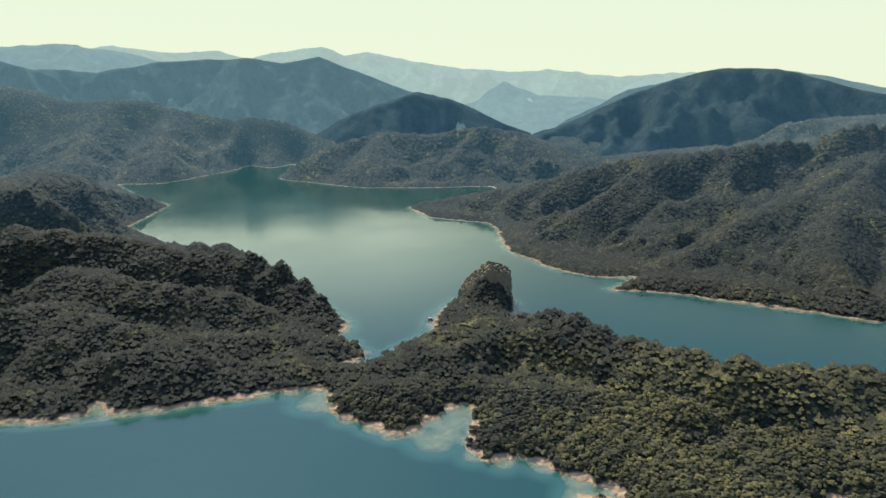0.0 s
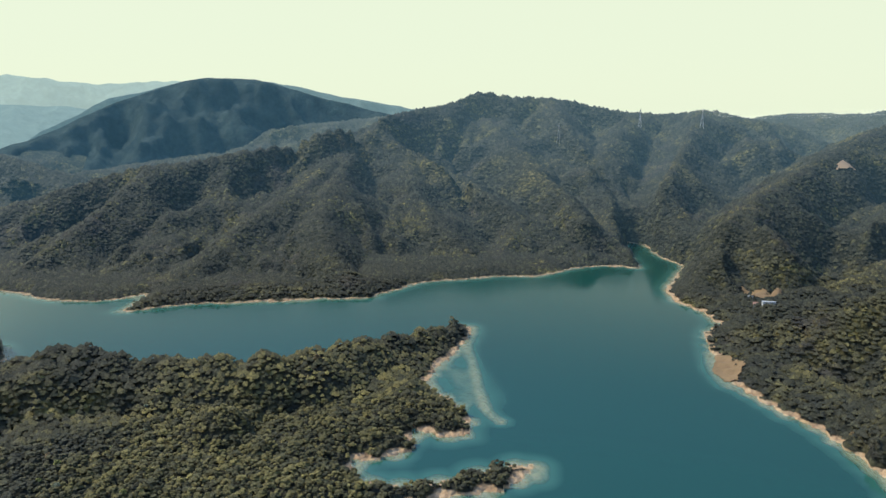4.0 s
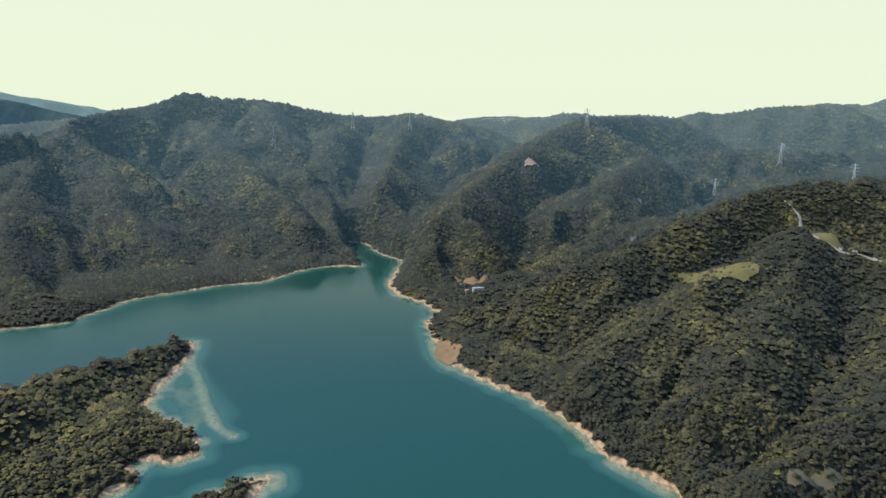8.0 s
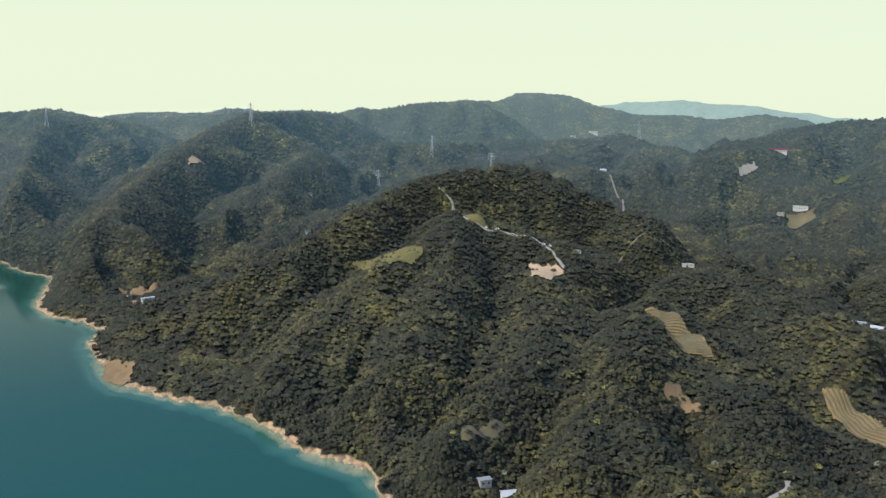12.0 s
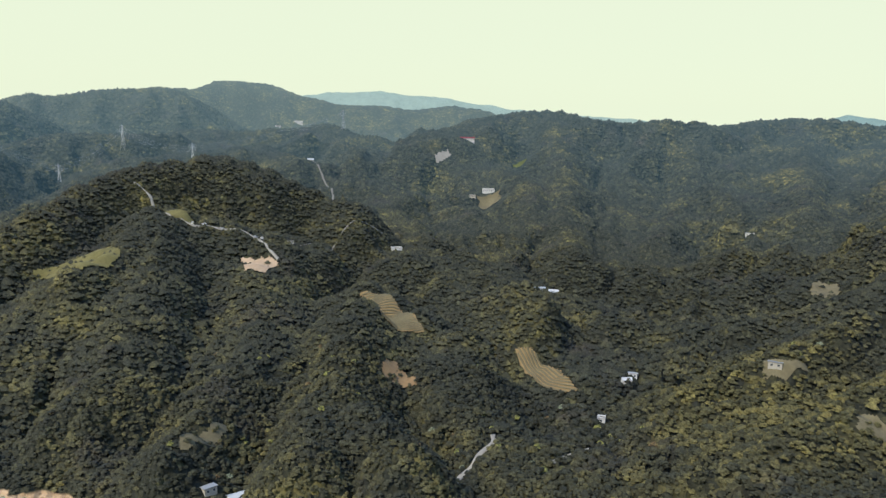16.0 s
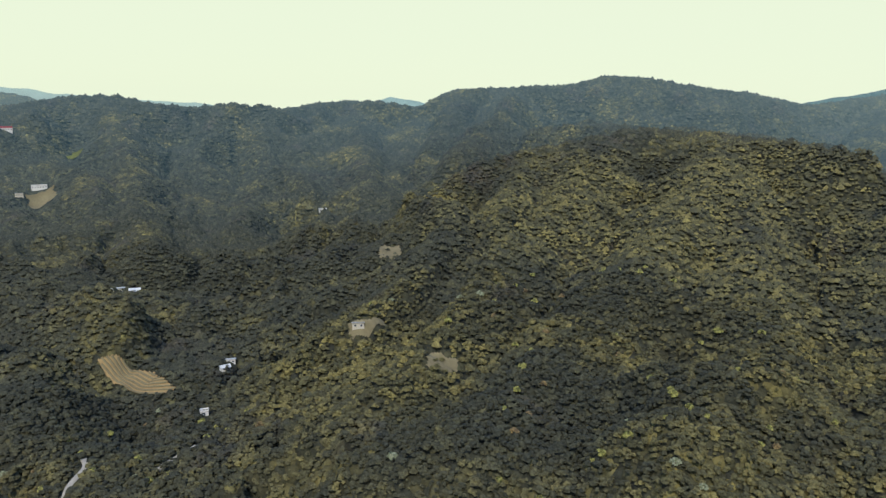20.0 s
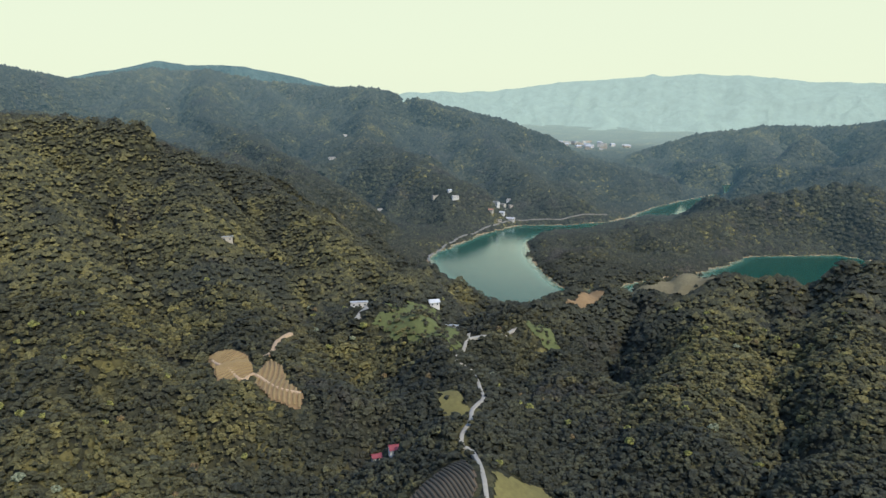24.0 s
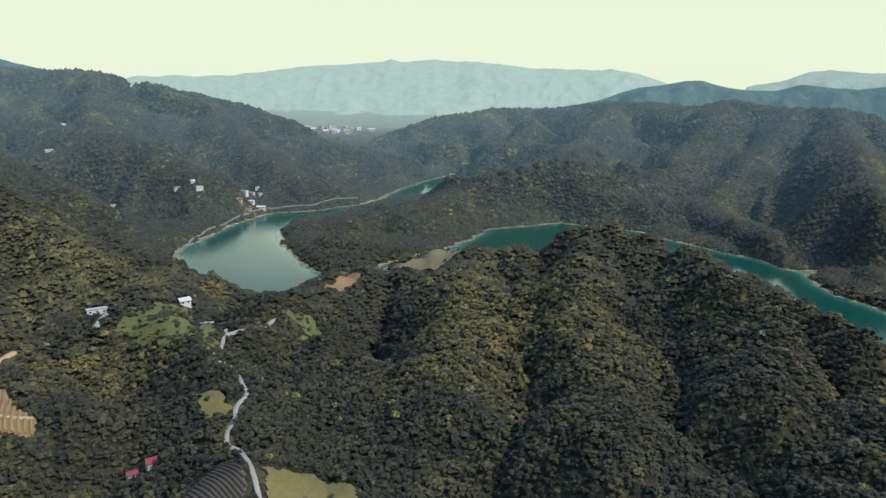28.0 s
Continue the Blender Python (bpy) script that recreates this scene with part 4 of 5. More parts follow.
def tea_field(ring, mat, soil, label, spacing=1.9, thick=0.55, angle=None):
    """Rows of low clipped bushes along the contours of a slope, each row a part."""
    p = np.array(ring, float)
    c = p.mean(0)
    e = 12.0
    gx = ground_at(c[0] + e, c[1]) - ground_at(c[0] - e, c[1])
    gy = ground_at(c[0], c[1] + e) - ground_at(c[0], c[1] - e)
    up = np.array([gx, gy]) / max(math.hypot(gx, gy), 1e-6) if angle is None else np.array([math.cos(angle), math.sin(angle)])
    along = np.array([-up[1], up[0]])
    u = (p - c) @ up
    v = (p - c) @ along
    soil_ob = drape("tea_terrace", ring, soil, "", "", 0.3, 0.8, 1.0, 0.0)
    root = new("tea_field")
    soil_ob.name = "terrace_soil"
    soil_ob.parent = root
    for key in ("kind", "category", "label"):
        if key in soil_ob:
            del soil_ob[key]
    s = u.min() + spacing / 2
    while s < u.max():
        k = np.arange(v.min(), v.max(), 1.2)
        bend = 0.9 * np.sin(k / 9.0 + s * 0.05)
        x, y = c[0] + up[0] * (s + bend) + along[0] * k, c[1] + up[1] * (s + bend) + along[1] * k
        ok = in_ring(x, y, ring)
        idx = np.nonzero(ok)[0]
        if len(idx) > 3:
            x, y = x[idx[0]:idx[-1] + 1], y[idx[0]:idx[-1] + 1]
            z = sample(GZ, x, y) + 0.3 + 0.0013 * np.hypot(*c)
            wob = 0.12 * fractal(x, y, 2.5, 2, 58)
            rows = []
            for off, dz in ((-0.5, -0.2), (-0.42, 0.5), (0.0, 0.75), (0.42, 0.5), (0.5, -0.2)):
                rows.append(np.column_stack([x + up[0] * off * spacing * thick * 1.3, y + up[1] * off * spacing * thick * 1.3, z + dz + wob]))
            me = grid_mesh("tea_row", 5, len(x), np.array(rows), False)
            me.materials.append(mat)
            ob = new("tea_row", me)
            ob.parent = root
        s += spacing
    return tagged(root, label, "tea field")


def pylon(height=42.0):
    """A lattice mast with three pairs of arms and hanging insulators, built once."""
    root = new("pylon")
    w0, w1 = height * 0.085, height * 0.02
    hw = lambda z: w0 + (w1 - w0) * min(z / (height * 0.72), 1)
    for sx in (-1, 1):
        for sy in (-1, 1):
            bm = bmesh.new()
            bar(bm, (sx * hw(-2), sy * hw(-2), -2), (sx * hw(height * 0.72), sy * hw(height * 0.72), height * 0.72), 0.22, 4)
            bar(bm, (sx * w1, sy * w1, height * 0.72), (sx * w1 * 0.4, sy * w1 * 0.4, height), 0.2, 4)
            part("leg", bm, STEEL, root)
    bm = bmesh.new()
    z = 0.0
    while z < height * 0.95:
        dz = max(2.2, 2.2 * hw(z))
        a, c, z2 = hw(z), hw(min(z + dz, height)), min(z + dz, height)
        for q, t in (((-a, -a), (c, -c)), ((a, -a), (c, c)), ((a, a), (-c, c)), ((-a, a), (-c, -c)), ((a, -a), (-c, -c)), ((a, a), (c, -c)), ((-a, a), (c, c)), ((-a, -a), (-c, c))):
            bar(bm, (*q, z), (*t, z2), 0.09, 3)
        z = z2
    part("bracing", bm, STEEL, root, "crossed steel bracing")
    for k, reach in ((0.72, 0.15), (0.82, 0.17), (0.92, 0.13)):
        for s in (-1, 1):
            bm = bmesh.new()
            tip = (s * reach * height, 0, height * k)
            for sy in (-1, 1):
                bar(bm, (s * w1, sy * w1, height * k - 0.2), tip, 0.14, 4)
                bar(bm, (s * w1, sy * w1, height * k + 1.6), tip, 0.11, 4)
            arm = part("crossarm", bm, STEEL, root)
            part("insulator", bar(bmesh.new(), tip, (tip[0], 0, tip[2] - 2.4), 0.2, 6), DOOR, arm)
    return tagged(root, "grey steel lattice pylon on a wooded ridge", "pylon", "pylons of the power line")


def hanging_wire(a, b, sag):
    bm = bmesh.new()
    n, prev = 10, None
    for i in range(n + 1):
        u = i / n
        p = Vector(a).lerp(Vector(b), u) - Vector((0, 0, sag * 4 * u * (1 - u)))
        if prev is not None:
            bar(bm, prev, p, 0.035, 3)
        prev = p
    me = bpy.data.meshes.new("power_cable")
    bm.to_mesh(me)
    bm.free()
    me.materials.append(STEEL)
    return tagged(new("power_cable", me), "thin sagging power cable between two pylons", "cable", "cables of the power line")


def van():
    root = new("van")
    bm = box(bmesh.new(), -2.3, 2.3, -0.9, 0.9, 0.4, 1.2)
    box(bm, -2.2, 1.5, -0.85, 0.85, 1.2, 2.0)
    for v in bm.verts:
        if v.co.z > 1.9:
            v.co.x *= 0.93
    bmesh.ops.bevel(bm, geom=bm.edges[:], offset=0.08, segments=1, affect="EDGES")
    part("body", bm, WHITE, root)
    for sx in (-1.45, 1.45):
        for sy in (-0.82, 0.82):
            part("wheel", bar(bmesh.new(), (sx, sy - 0.1, 0.32), (sx, sy + 0.1, 0.32), 0.33, 12), RUBBER, root)
    part("windscreen", box(bmesh.new(), 1.36, 1.52, -0.7, 0.7, 1.28, 1.85), GLASS, root)
    for sy in (-0.86, 0.86):
        part("side_window", box(bmesh.new(), -1.6, 1.1, sy - 0.02, sy + 0.02, 1.35, 1.85), GLASS, root)
    return tagged(root, "white van parked beside the ridge road", "van", "vans on the ridge")


# roads and tracks
road([(820, 40), (810, 24), (768, 14), (751, -11), (745, -38), (733, -70), (706, -85), (690, -92)], 2.8, CONCRETE, "pale concrete ridge road past a few vans", 0.6)
road([(733, -70), (735, -110), (755, -150), (780, -200), (790, -225)], 2.0, ASPHALT, "narrow road down to the farmhouses", 0.2)
road([(1254, -223), (1180, -232), (1095, -231), (1060, -222), (1000, -235), (930, -225)], 3.2, ASPHALT, "winding road through the valley woods", 0.6)
road([(352, -169), (343, -165), (335, -152), (330, -147), (326, -138), (315, -128)], 3.0, CONCRETE, "bend of a narrow concrete track in the woods", 1.2)
road([(318, -214), (315, -205), (311, -191), (306, -182)], 2.2, CONCRETE, "short stretch of track beside the stream", 0.6)
road([(-89, -217), (-91, -225), (-93, -235), (-97, -257), (-94, -261), (-96, -268), (-103, -277), (-110, -293), (-121, -307), (-130, -351), (-124, -361), (-144, -398), (-152, -415)], 1.9, CONCRETE, "narrow pale lane winding along a ridge", 0.8)
road([(-147, -403), (-162, -407), (-175, -416), (-190, -425)], 2.4, CONCRETE, "side lane across the saddle", 1.6)
road([(-80, -443), (-86, -450), (-95, -470), (-100, -485)], 4.0, CONCRETE, "pale forecourt lane by a shed")
road([(-19, -375), (-24, -381), (-29, -407), (-38, -421)], 2.6, SANDY, "sandy track above the terraces", 1.0)
road([(-250, -835), (-262, -868), (-322, -938), (-405, -1012), (-462, -1040), (-534, -1030), (-625, -1045)], 3.0, ASPHALT, "pale lakeside road above the bank", 1.0)

# open ground
drape("pavement", [(711, -58), (702, -70), (699, -87), (685, -89), (663, -74), (666, -58)], SANDY, "freshly cleared patch of pale sandy earth", "clearing", grow=1.0)
drape("pavement", [(696, 120), (707, 107), (703, 84), (730, 62), (659, 46), (642, 52), (623, 75), (676, 105)], GRASS, "mown yellow-green meadow on the saddle of the ridge", "meadow", grow=1.0)
drape("pavement", [(790, 30), (770, 22), (752, 2), (742, -20), (758, -20), (772, 0), (800, 18)], GRASS, "grassy verge beside the ridge road", "meadow")
drape("pavement", [(465, -130), (477, -145), (459, -150), (430, -153), (436, -140), (438, -126)], BARE, "bare eroded earth slope among trees", "clearing", grow=0.8, left=0.15)
drape("pavement", [(378, 7), (398, -7), (417, -24), (404, -23), (383, -10), (373, 4)], OCHRE, "dry open slope with thin grass", "clearing", grow=0.9, left=0.15)
drape("pavement", [(1187, -423), (1212, -475), (1190, -472), (1168, -425)], CONCRETE, "pale levelled yard beside farm buildings", "clearing", grow=0.6)
drape("pavement", [(1195, -574), (1205, -625), (1172, -626), (1160, -590)], MOSS, "small green field on a wooded hill", "meadow", grow=0.55)
drape("pavement", [(-103, -330), (-110, -326), (-108, -298), (-112, -290), (-103, -277), (-96, -286), (-95, -300)], GRASS, "small yellow meadow beside the lane", "meadow")
drape("pavement", [(-92, -439), (-104, -449), (-128, -472), (-148, -470), (-141, -402), (-132, -385), (-112, -404), (-98, -426)], MOSS, "bright green grassy hilltop", "meadow", ragged=6.0, grow=1.0, left=0.4)
drape("pavement", [(-97, -236), (-106, -237), (-122, -239), (-131, -221), (-126, -213), (-94, -217), (-94, -223)], GRASS, "yellow-green grass beside the lane", "meadow", grow=1.0, left=0.02)
drape("pavement", [(-300, -484), (-326, -468), (-345, -470), (-374, -464), (-380, -444), (-340, -440), (-321, -452)], OCHRE, "dry bare crest of the hill", "clearing")
drape("pavement", [(-240, -455), (-262, -474), (-285, -490), (-292, -476), (-262, -458)], BARE, "orange bare earth slope on the hill", "clearing")
drape("pavement", [(-196, -428), (-216, -442), (-218, -410), (-210, -400), (-200, -412)], MOSS, "smooth green knoll", "meadow", left=0.25)
drape("pavement", [(572, 318), (562, 292), (545, 275), (522, 268), (512, 276), (535, 303)], BARE, "orange earth bluff above the water", "bank")
drape("pavement", [(3, 604), (17, 645), (36, 663), (66, 652), (68, 625), (44, 609), (23, 587)], GRASS, "yellow-green scrub on the neck below the rock", "meadow", grow=1.0, left=0.4)
drape("pavement", [(1114, 466), (1171, 470), (1185, 444), (1137, 446)], SANDY, "pale quarry scar high on the hill", "clearing", grow=0.55)
drape("pavement", [(771, 410), (778, 378), (772, 342), (748, 338), (750, 378)], BARE, "bare terraces near the lakeside house", "clearing")
tea_field([(585, -147), (579, -168), (546, -179), (516, -183), (517, -164), (522, -149)], OCHRE, STRAW, "terraced tea slope with dry rows on a spur", 2.4)
tea_field([(478, -246), (469, -260), (441, -266), (403, -259), (420, -253), (447, -249), (466, -246)], OCHRE, STRAW, "pale terraced hillside plot above the stream", 2.4)
for plot in ([(11, -403), (3, -391), (-11, -375), (-12, -349), (-4, -339), (6, -348)],
             [(-15, -350), (-22, -374), (-27, -357), (-28, -337), (-34, -322), (-31, -314), (-19, -320), (-12, -336)]):
    tea_field(plot, STRAW, BARE, "straw-coloured terraces of a tea plot in the woods", 2.4, 0.5)
road([(8, -384), (-5, -343), (-12, -349), (-22, -331), (-33, -323)], 1.3, SANDY, "sandy footpath between the terraces", 0.3, lift=1.4)
drape("pavement", [(440, -502), (462, -535), (440, -540), (423, -520), (425, -507)], OCHRE, "small dry terraces at the head of the valley", "clearing")
drape("pavement", [(305, -310), (291, -332), (292, -350), (280, -342), (284, -320), (299, -304)], OCHRE, "strip of dry grass along a spur", "clearing", grow=0.6)
drape("pavement", [(222, -300), (206, -306), (204, -296), (214, -284)], OCHRE, "small dry clearing among yellow trees", "clearing", grow=1.0)
drape("pavement", [(1044, -453), (1041, -496), (1010, -485), (990, -440)], OCHRE, "brown fallow field between farm buildings", "clearing")
tea_field([(-60, -240), (-80, -247), (-90, -250), (-90, -236), (-88, -227), (-84, -222), (-70, -226)], HEDGE, SOIL, "dark rows of clipped tea bushes beside the lane", 1.5)

# buildings
GABLE_W, GABLE_R, GABLE_B = ("gable", TIN), ("gable", RED), ("gable", TILE)
SHED, SHED_G, FLAT = ("shed", TIN), ("shed", GREY_TIN), ("flat", CONCRETE)
for q in ((-95, -498, 15, 7, 3.4, SHED, WHITE, 5, "long white shed with a metal roof by the lane"),
          (-147, -479, 9, 7, 3.6, GABLE_W, WHITE, 20, "white cottage with a pale metal roof"),
          (-141, -418, 9, 6, 3.0, SHED_G, CREAM, -10, "grey-roofed farm shed on the saddle"),
          (-71, -287, 7.5, 5.5, 2.8, GABLE_R, WHITE, 12, "cottage with a bright red sheet roof in the woods"),
          (-63, -292, 5, 4, 2.4, GABLE_R, CREAM, 15, "small annexe with a faded red roof"),
          (-76, -222, 8, 6, 3.0, SHED, CREAM, -20, "pale flat-roofed shed beside the tea rows"),
          (768, -236, 15, 9, 6.2, FLAT, WHITE, 6, "white two-storey farmhouse with a flat roof"),
          (756, -146, 7, 5, 3.0, SHED, WHITE, 0, "small white hut on the hillside"),
          (633, -350, 15, 8, 3.6, SHED, WHITE, 8, "white farm buildings in the valley"),
          (634, -368, 12, 9, 4.6, GABLE_W, WHITE, -4, "white farmhouse with a pale roof in the valley"),
          (626, -360, 8, 6, 3.0, SHED, TIN, 14, "low sheet-metal barn in the valley"),
          (722, -108, 9, 6, 3.2, SHED_G, CREAM, 4, "small grey-roofed hut by the ridge road"),
          (690, 331, 15, 8, 4.0, SHED, WHITE, 10, "long white lakeside house with a metal roof"),
          (700, 348, 9, 6, 3.4, GABLE_B, CREAM, 0, "brown-roofed hut beside the lakeside house"),
          (742, 377, 7, 5, 3.0, SHED, WHITE, 0, "small white lakeside hut"),
          (345, -22, 10, 7, 3.4, GABLE_W, WHITE, 16, "white house with a grey metal roof among trees"),
          (352, -9, 8, 6, 3.0, SHED_G, CREAM, 22, "grey-roofed shed beside the house"),
          (1227, -511, 32, 9, 5.0, GABLE_R, WHITE, 5, "long white building with a red roof"),
          (1047, -476, 24, 9, 4.5, FLAT, WHITE, 3, "long white farm building"),
          (1041, -446, 12, 8, 4.0, SHED, CREAM, 0, "small white farm hut"),
          (1160, 272, 14, 7, 4.0, SHED, WHITE, 0, "white hillside house among the trees"),
          (953, 226, 9, 6, 3.2, SHED, WHITE, 0, "white hut between the trees"),
          (1289, -232, 13, 8, 5.0, GABLE_W, WHITE, 0, "white house beside the valley road"),
          (723, -711, 13, 8, 4.0, SHED, WHITE, 10, "white house on a dark wooded slope"),
          (411, -309, 8, 5, 3.2, SHED, WHITE, 0, "small white house in the valley"),
          (399, -295, 8, 5, 3.2, GABLE_W, WHITE, 20, "small white house beside the stream"),
          (351, -243, 6, 5, 3.4, FLAT, WHITE, 0, "white pump house by the track"),
          (295, -320, 9, 5, 2.6, SHED_G, CREAM, 4, "low pale farm building on the slope"),
          (530, -1014, 22, 9, 5.0, FLAT, WHITE, 0, "long white building high on the hill"),
          (-5, -607, 11, 7, 3.4, SHED, CREAM, 0, "pale farm building on the slope"),
          (-255, -1139, 11, 7, 4.0, SHED, WHITE, 0, "white house above the lake"),
          (-266, -1543, 14, 9, 5.0, FLAT, WHITE, 10, "white house high on the far slope"),
          (-150, -1413, 13, 8, 5.0, GABLE_W, WHITE, 0, "pale house on the far slope"),
          (-207, -1334, 15, 8, 4.5, SHED, WHITE, -12, "white house in the far woods"),
          (107, -1831, 20, 10, 6.0, FLAT, WHITE, 0, "white house on the far ridge"),
          (109, -1326, 14, 8, 4.5, GABLE_W, WHITE, 8, "pale farmhouse on the far slope"),
          (2343, -384, 34, 12, 9.0, FLAT, WHITE, 0, "long white building on the far hills"),
          (2320, -316, 20, 10, 7.0, FLAT, WHITE, 15, "white block on the far hills"),
          (1545, -434, 30, 10, 6.0, GABLE_R, WHITE, 4, "long white building below the pylon")):
    house(*q)
VILLAGE = ((-431, -1065, 17, 10, 9, FLAT), (-452, -1088, 15, 10, 8, FLAT), (-436, -1050, 13, 8, 6, GABLE_W), (-415, -1046, 11, 8, 6, GABLE_B),
           (-447, -1040, 20, 8, 4, GABLE_W), (-423, -1030, 12, 7, 4, SHED), (-480, -1128, 11, 8, 6, FLAT), (-465, -1198, 9, 7, 4, SHED),
           (-360, -1063, 16, 9, 8, FLAT), (-336, -1092, 16, 8, 5, SHED), (-356, -1080, 10, 7, 5, GABLE_W), (-472, -1100, 10, 8, 7, FLAT))
for i, q in enumerate(VILLAGE):
    ob = house(q[0], q[1], q[2] * 0.8, q[3] * 0.8, q[4] * 0.62, q[5], (WHITE, CREAM)[i % 2], i * 7 - 40, "village house above the bend of the lake")
    tagged(ob, group="houses of the lakeside village")

# the distant town on the valley floor
town = np.random.default_rng(77)
for i in range(30):
    a, q = town.uniform(0, 6.283), 150 * math.sqrt(town.random())
    ob = house(-1285 + 0.8 * q * math.cos(a), -2300 + 1.3 * q * math.sin(a), town.uniform(14, 30), town.uniform(10, 16), town.uniform(5, 10),
               (FLAT, FLAT, GABLE_W)[i % 3], (WHITE, CREAM)[i % 2], town.uniform(-40, 40), "pale building of a distant town on the valley floor")
    tagged(ob, group="buildings of the distant town")

# vans on the ridge
first = van()
spots = ((752, -14, 60), (748, -26, 70), (744, -42, 62), (732, -74, 50), (722, -80, 30))
first.matrix_basis = pose(752, -14, ground_at(752, -14) + 0.55, 0, 0, 60)
for x, y, a in spots[1:]:
    copy_thing(first, pose(x, y, ground_at(x, y) + 0.55, 0, 0, a))

# power line
MASTS = ((1159, 1040, 20), (1390, 1002, 20), (1365, 830, 40), (1370, 429, 70), (1362, 183, 80), (1445, 85, 70), (1230, -30, 90), (1523, -345, 110))
mast = pylon()
x, y, a = MASTS[0]
mast.matrix_basis = pose(x, y, ground_at(x, y) - 0.5, 0, 0, a)
for x, y, a in MASTS[1:]:
    copy_thing(mast, pose(x, y, ground_at(x, y) - 0.5, 0, 0, a))
for (x0, y0, a0), (x1, y1, a1) in zip(MASTS[2:], MASTS[3:]):
    z0, z1 = ground_at(x0, y0) - 0.5, ground_at(x1, y1) - 0.5
    for k, reach in ((0.72, 0.15), (0.82, 0.17), (0.92, 0.13)):
        for s in (-1, 1):
            m0, m1 = pose(x0, y0, z0, 0, 0, a0), pose(x1, y1, z1, 0, 0, a1)
            tip = Vector((s * reach * 42, 0, 42 * k - 2.4))
            hanging_wire(m0 @ tip, m1 @ tip, 9.0)


def rock_outcrop():
    """A steep-sided rock at the end of the peninsula, with ledges."""
    foot = np.array([(15, 740), (28, 730), (44, 724), (60, 724), (71, 731), (75, 752), (58, 768), (38, 768), (22, 760)], float)
    c = foot.mean(0)
    ring = smooth_line(np.vstack([foot, foot[:1]]), 1.6)[:-1]
    n = len(ring)
    levels = np.linspace(0, 1, 26)
    verts = []
    for s in levels:
        shrink = 1.02 - 0.16 * s if s < 0.8 else 1.02 - 0.16 * s - 3.6 * (s - 0.8)
        p = c + (ring - c) * max(shrink, 0.03)
        top = 16 + 24 * np.clip((p[:, 0] - 20) / 30, 0, 1) - 7 * np.clip((p[:, 0] - 56) / 16, 0, 1) + 4 * fractal(p[:, 0], p[:, 1], 12, 3, 33)
        z = -3 + (top + 3) * min(s / 0.8, 1.0) ** 0.85
        ledge = 1 + 0.06 * fractal(p[:, 0] * 0.5 + 40 * s, p[:, 1] * 0.5 + z * 0.9, 6, 4, 36, True)
        q = c + (p - c) * ledge[:, None]
        verts.append(np.column_stack([q, z]))
    me = grid_mesh("rock_outcrop", len(levels), n, np.array(verts)[:, ::-1], True)
    me.materials.append(ROCK)
    return tagged(new("rock_outcrop", me), "steep brown rock crowned with trees at the water's edge", "rock"), c


ROCK_OB, ROCK_AT = rock_outcrop()


def raft(x, y, turn):
    root = new("raft")
    root.matrix_basis = pose(x, y, 0.05, 0, 0, turn)
    part("deck", box(bmesh.new(), -4, 4, -2, 2, 0.15, 0.3), WOOD, root)
    for s in (-1.4, 0, 1.4):
        part("float", bar(bmesh.new(), (-4, s, 0.0), (4, s, 0.0), 0.3, 8), DOOR, root)
    part("cabin", box(bmesh.new(), -2, 2, -1.4, 1.4, 0.31, 2.2), WOOD, root)
    part("roof", box(bmesh.new(), -2.4, 2.4, -1.7, 1.7, 2.21, 2.36), GREY_TIN, root)
    return tagged(root, "dark wooden raft with a cabin, moored off the shore", "raft")


raft(-13, 680, 15)


def boat(x, y, turn):
    root = new("boat")
    root.matrix_basis = pose(x, y, 0.0, 0, 0, turn)
    bm = box(bmesh.new(), -4.5, 4.5, -1.3, 1.3, -0.3, 0.9)
    for v in bm.verts:
        if v.co.x > 0:
            v.co.y *= 0.25
        if v.co.z < 0:
            v.co.y *= 0.7
    part("hull", bm, WHITE, root)
    part("cabin", box(bmesh.new(), -3, 1, -0.9, 0.9, 0.91, 2.3), WHITE, root)
    part("windscreen", box(bmesh.new(), 1.0, 1.08, -0.75, 0.75, 1.35, 2.1), GLASS, root)
    return tagged(root, "small white boat at the head of the inlet", "boat")


boat(905, 668, 40)

# ---- forest ----
def crown_shape(seed, rings):
    """A lumpy, domed tree crown, open below: its top and rings of points further down."""
    r = np.random.default_rng(seed)
    verts, faces = [(r.normal(0, 0.15), r.normal(0, 0.15), 0.78)], []
    before = [0]
    for k, n in enumerate(rings):
        s = (k + 1) / len(rings)
        now = []
        for i in range(n):
            a = (i + 0.5 * k + r.uniform(-0.25, 0.25)) * 2 * np.pi / n
            w = np.sin(s * 1.75) * r.uniform(0.74, 1.26)
            now.append(len(verts))
            verts.append((w * np.cos(a), w * np.sin(a), 0.78 * np.cos(s * 2.1) + r.uniform(-0.12, 0.12)))
        m = len(before)
        if m == 1:
            faces += [(0, now[i], now[(i + 1) % n]) for i in range(n)]
        else:
            faces += [(before[i], now[i], now[(i + 1) % n]) for i in range(n)]
            faces += [(before[i], now[(i + 1) % n], before[(i + 1) % n]) for i in range(n)]
        before = now
    return np.array(verts), np.array(faces)


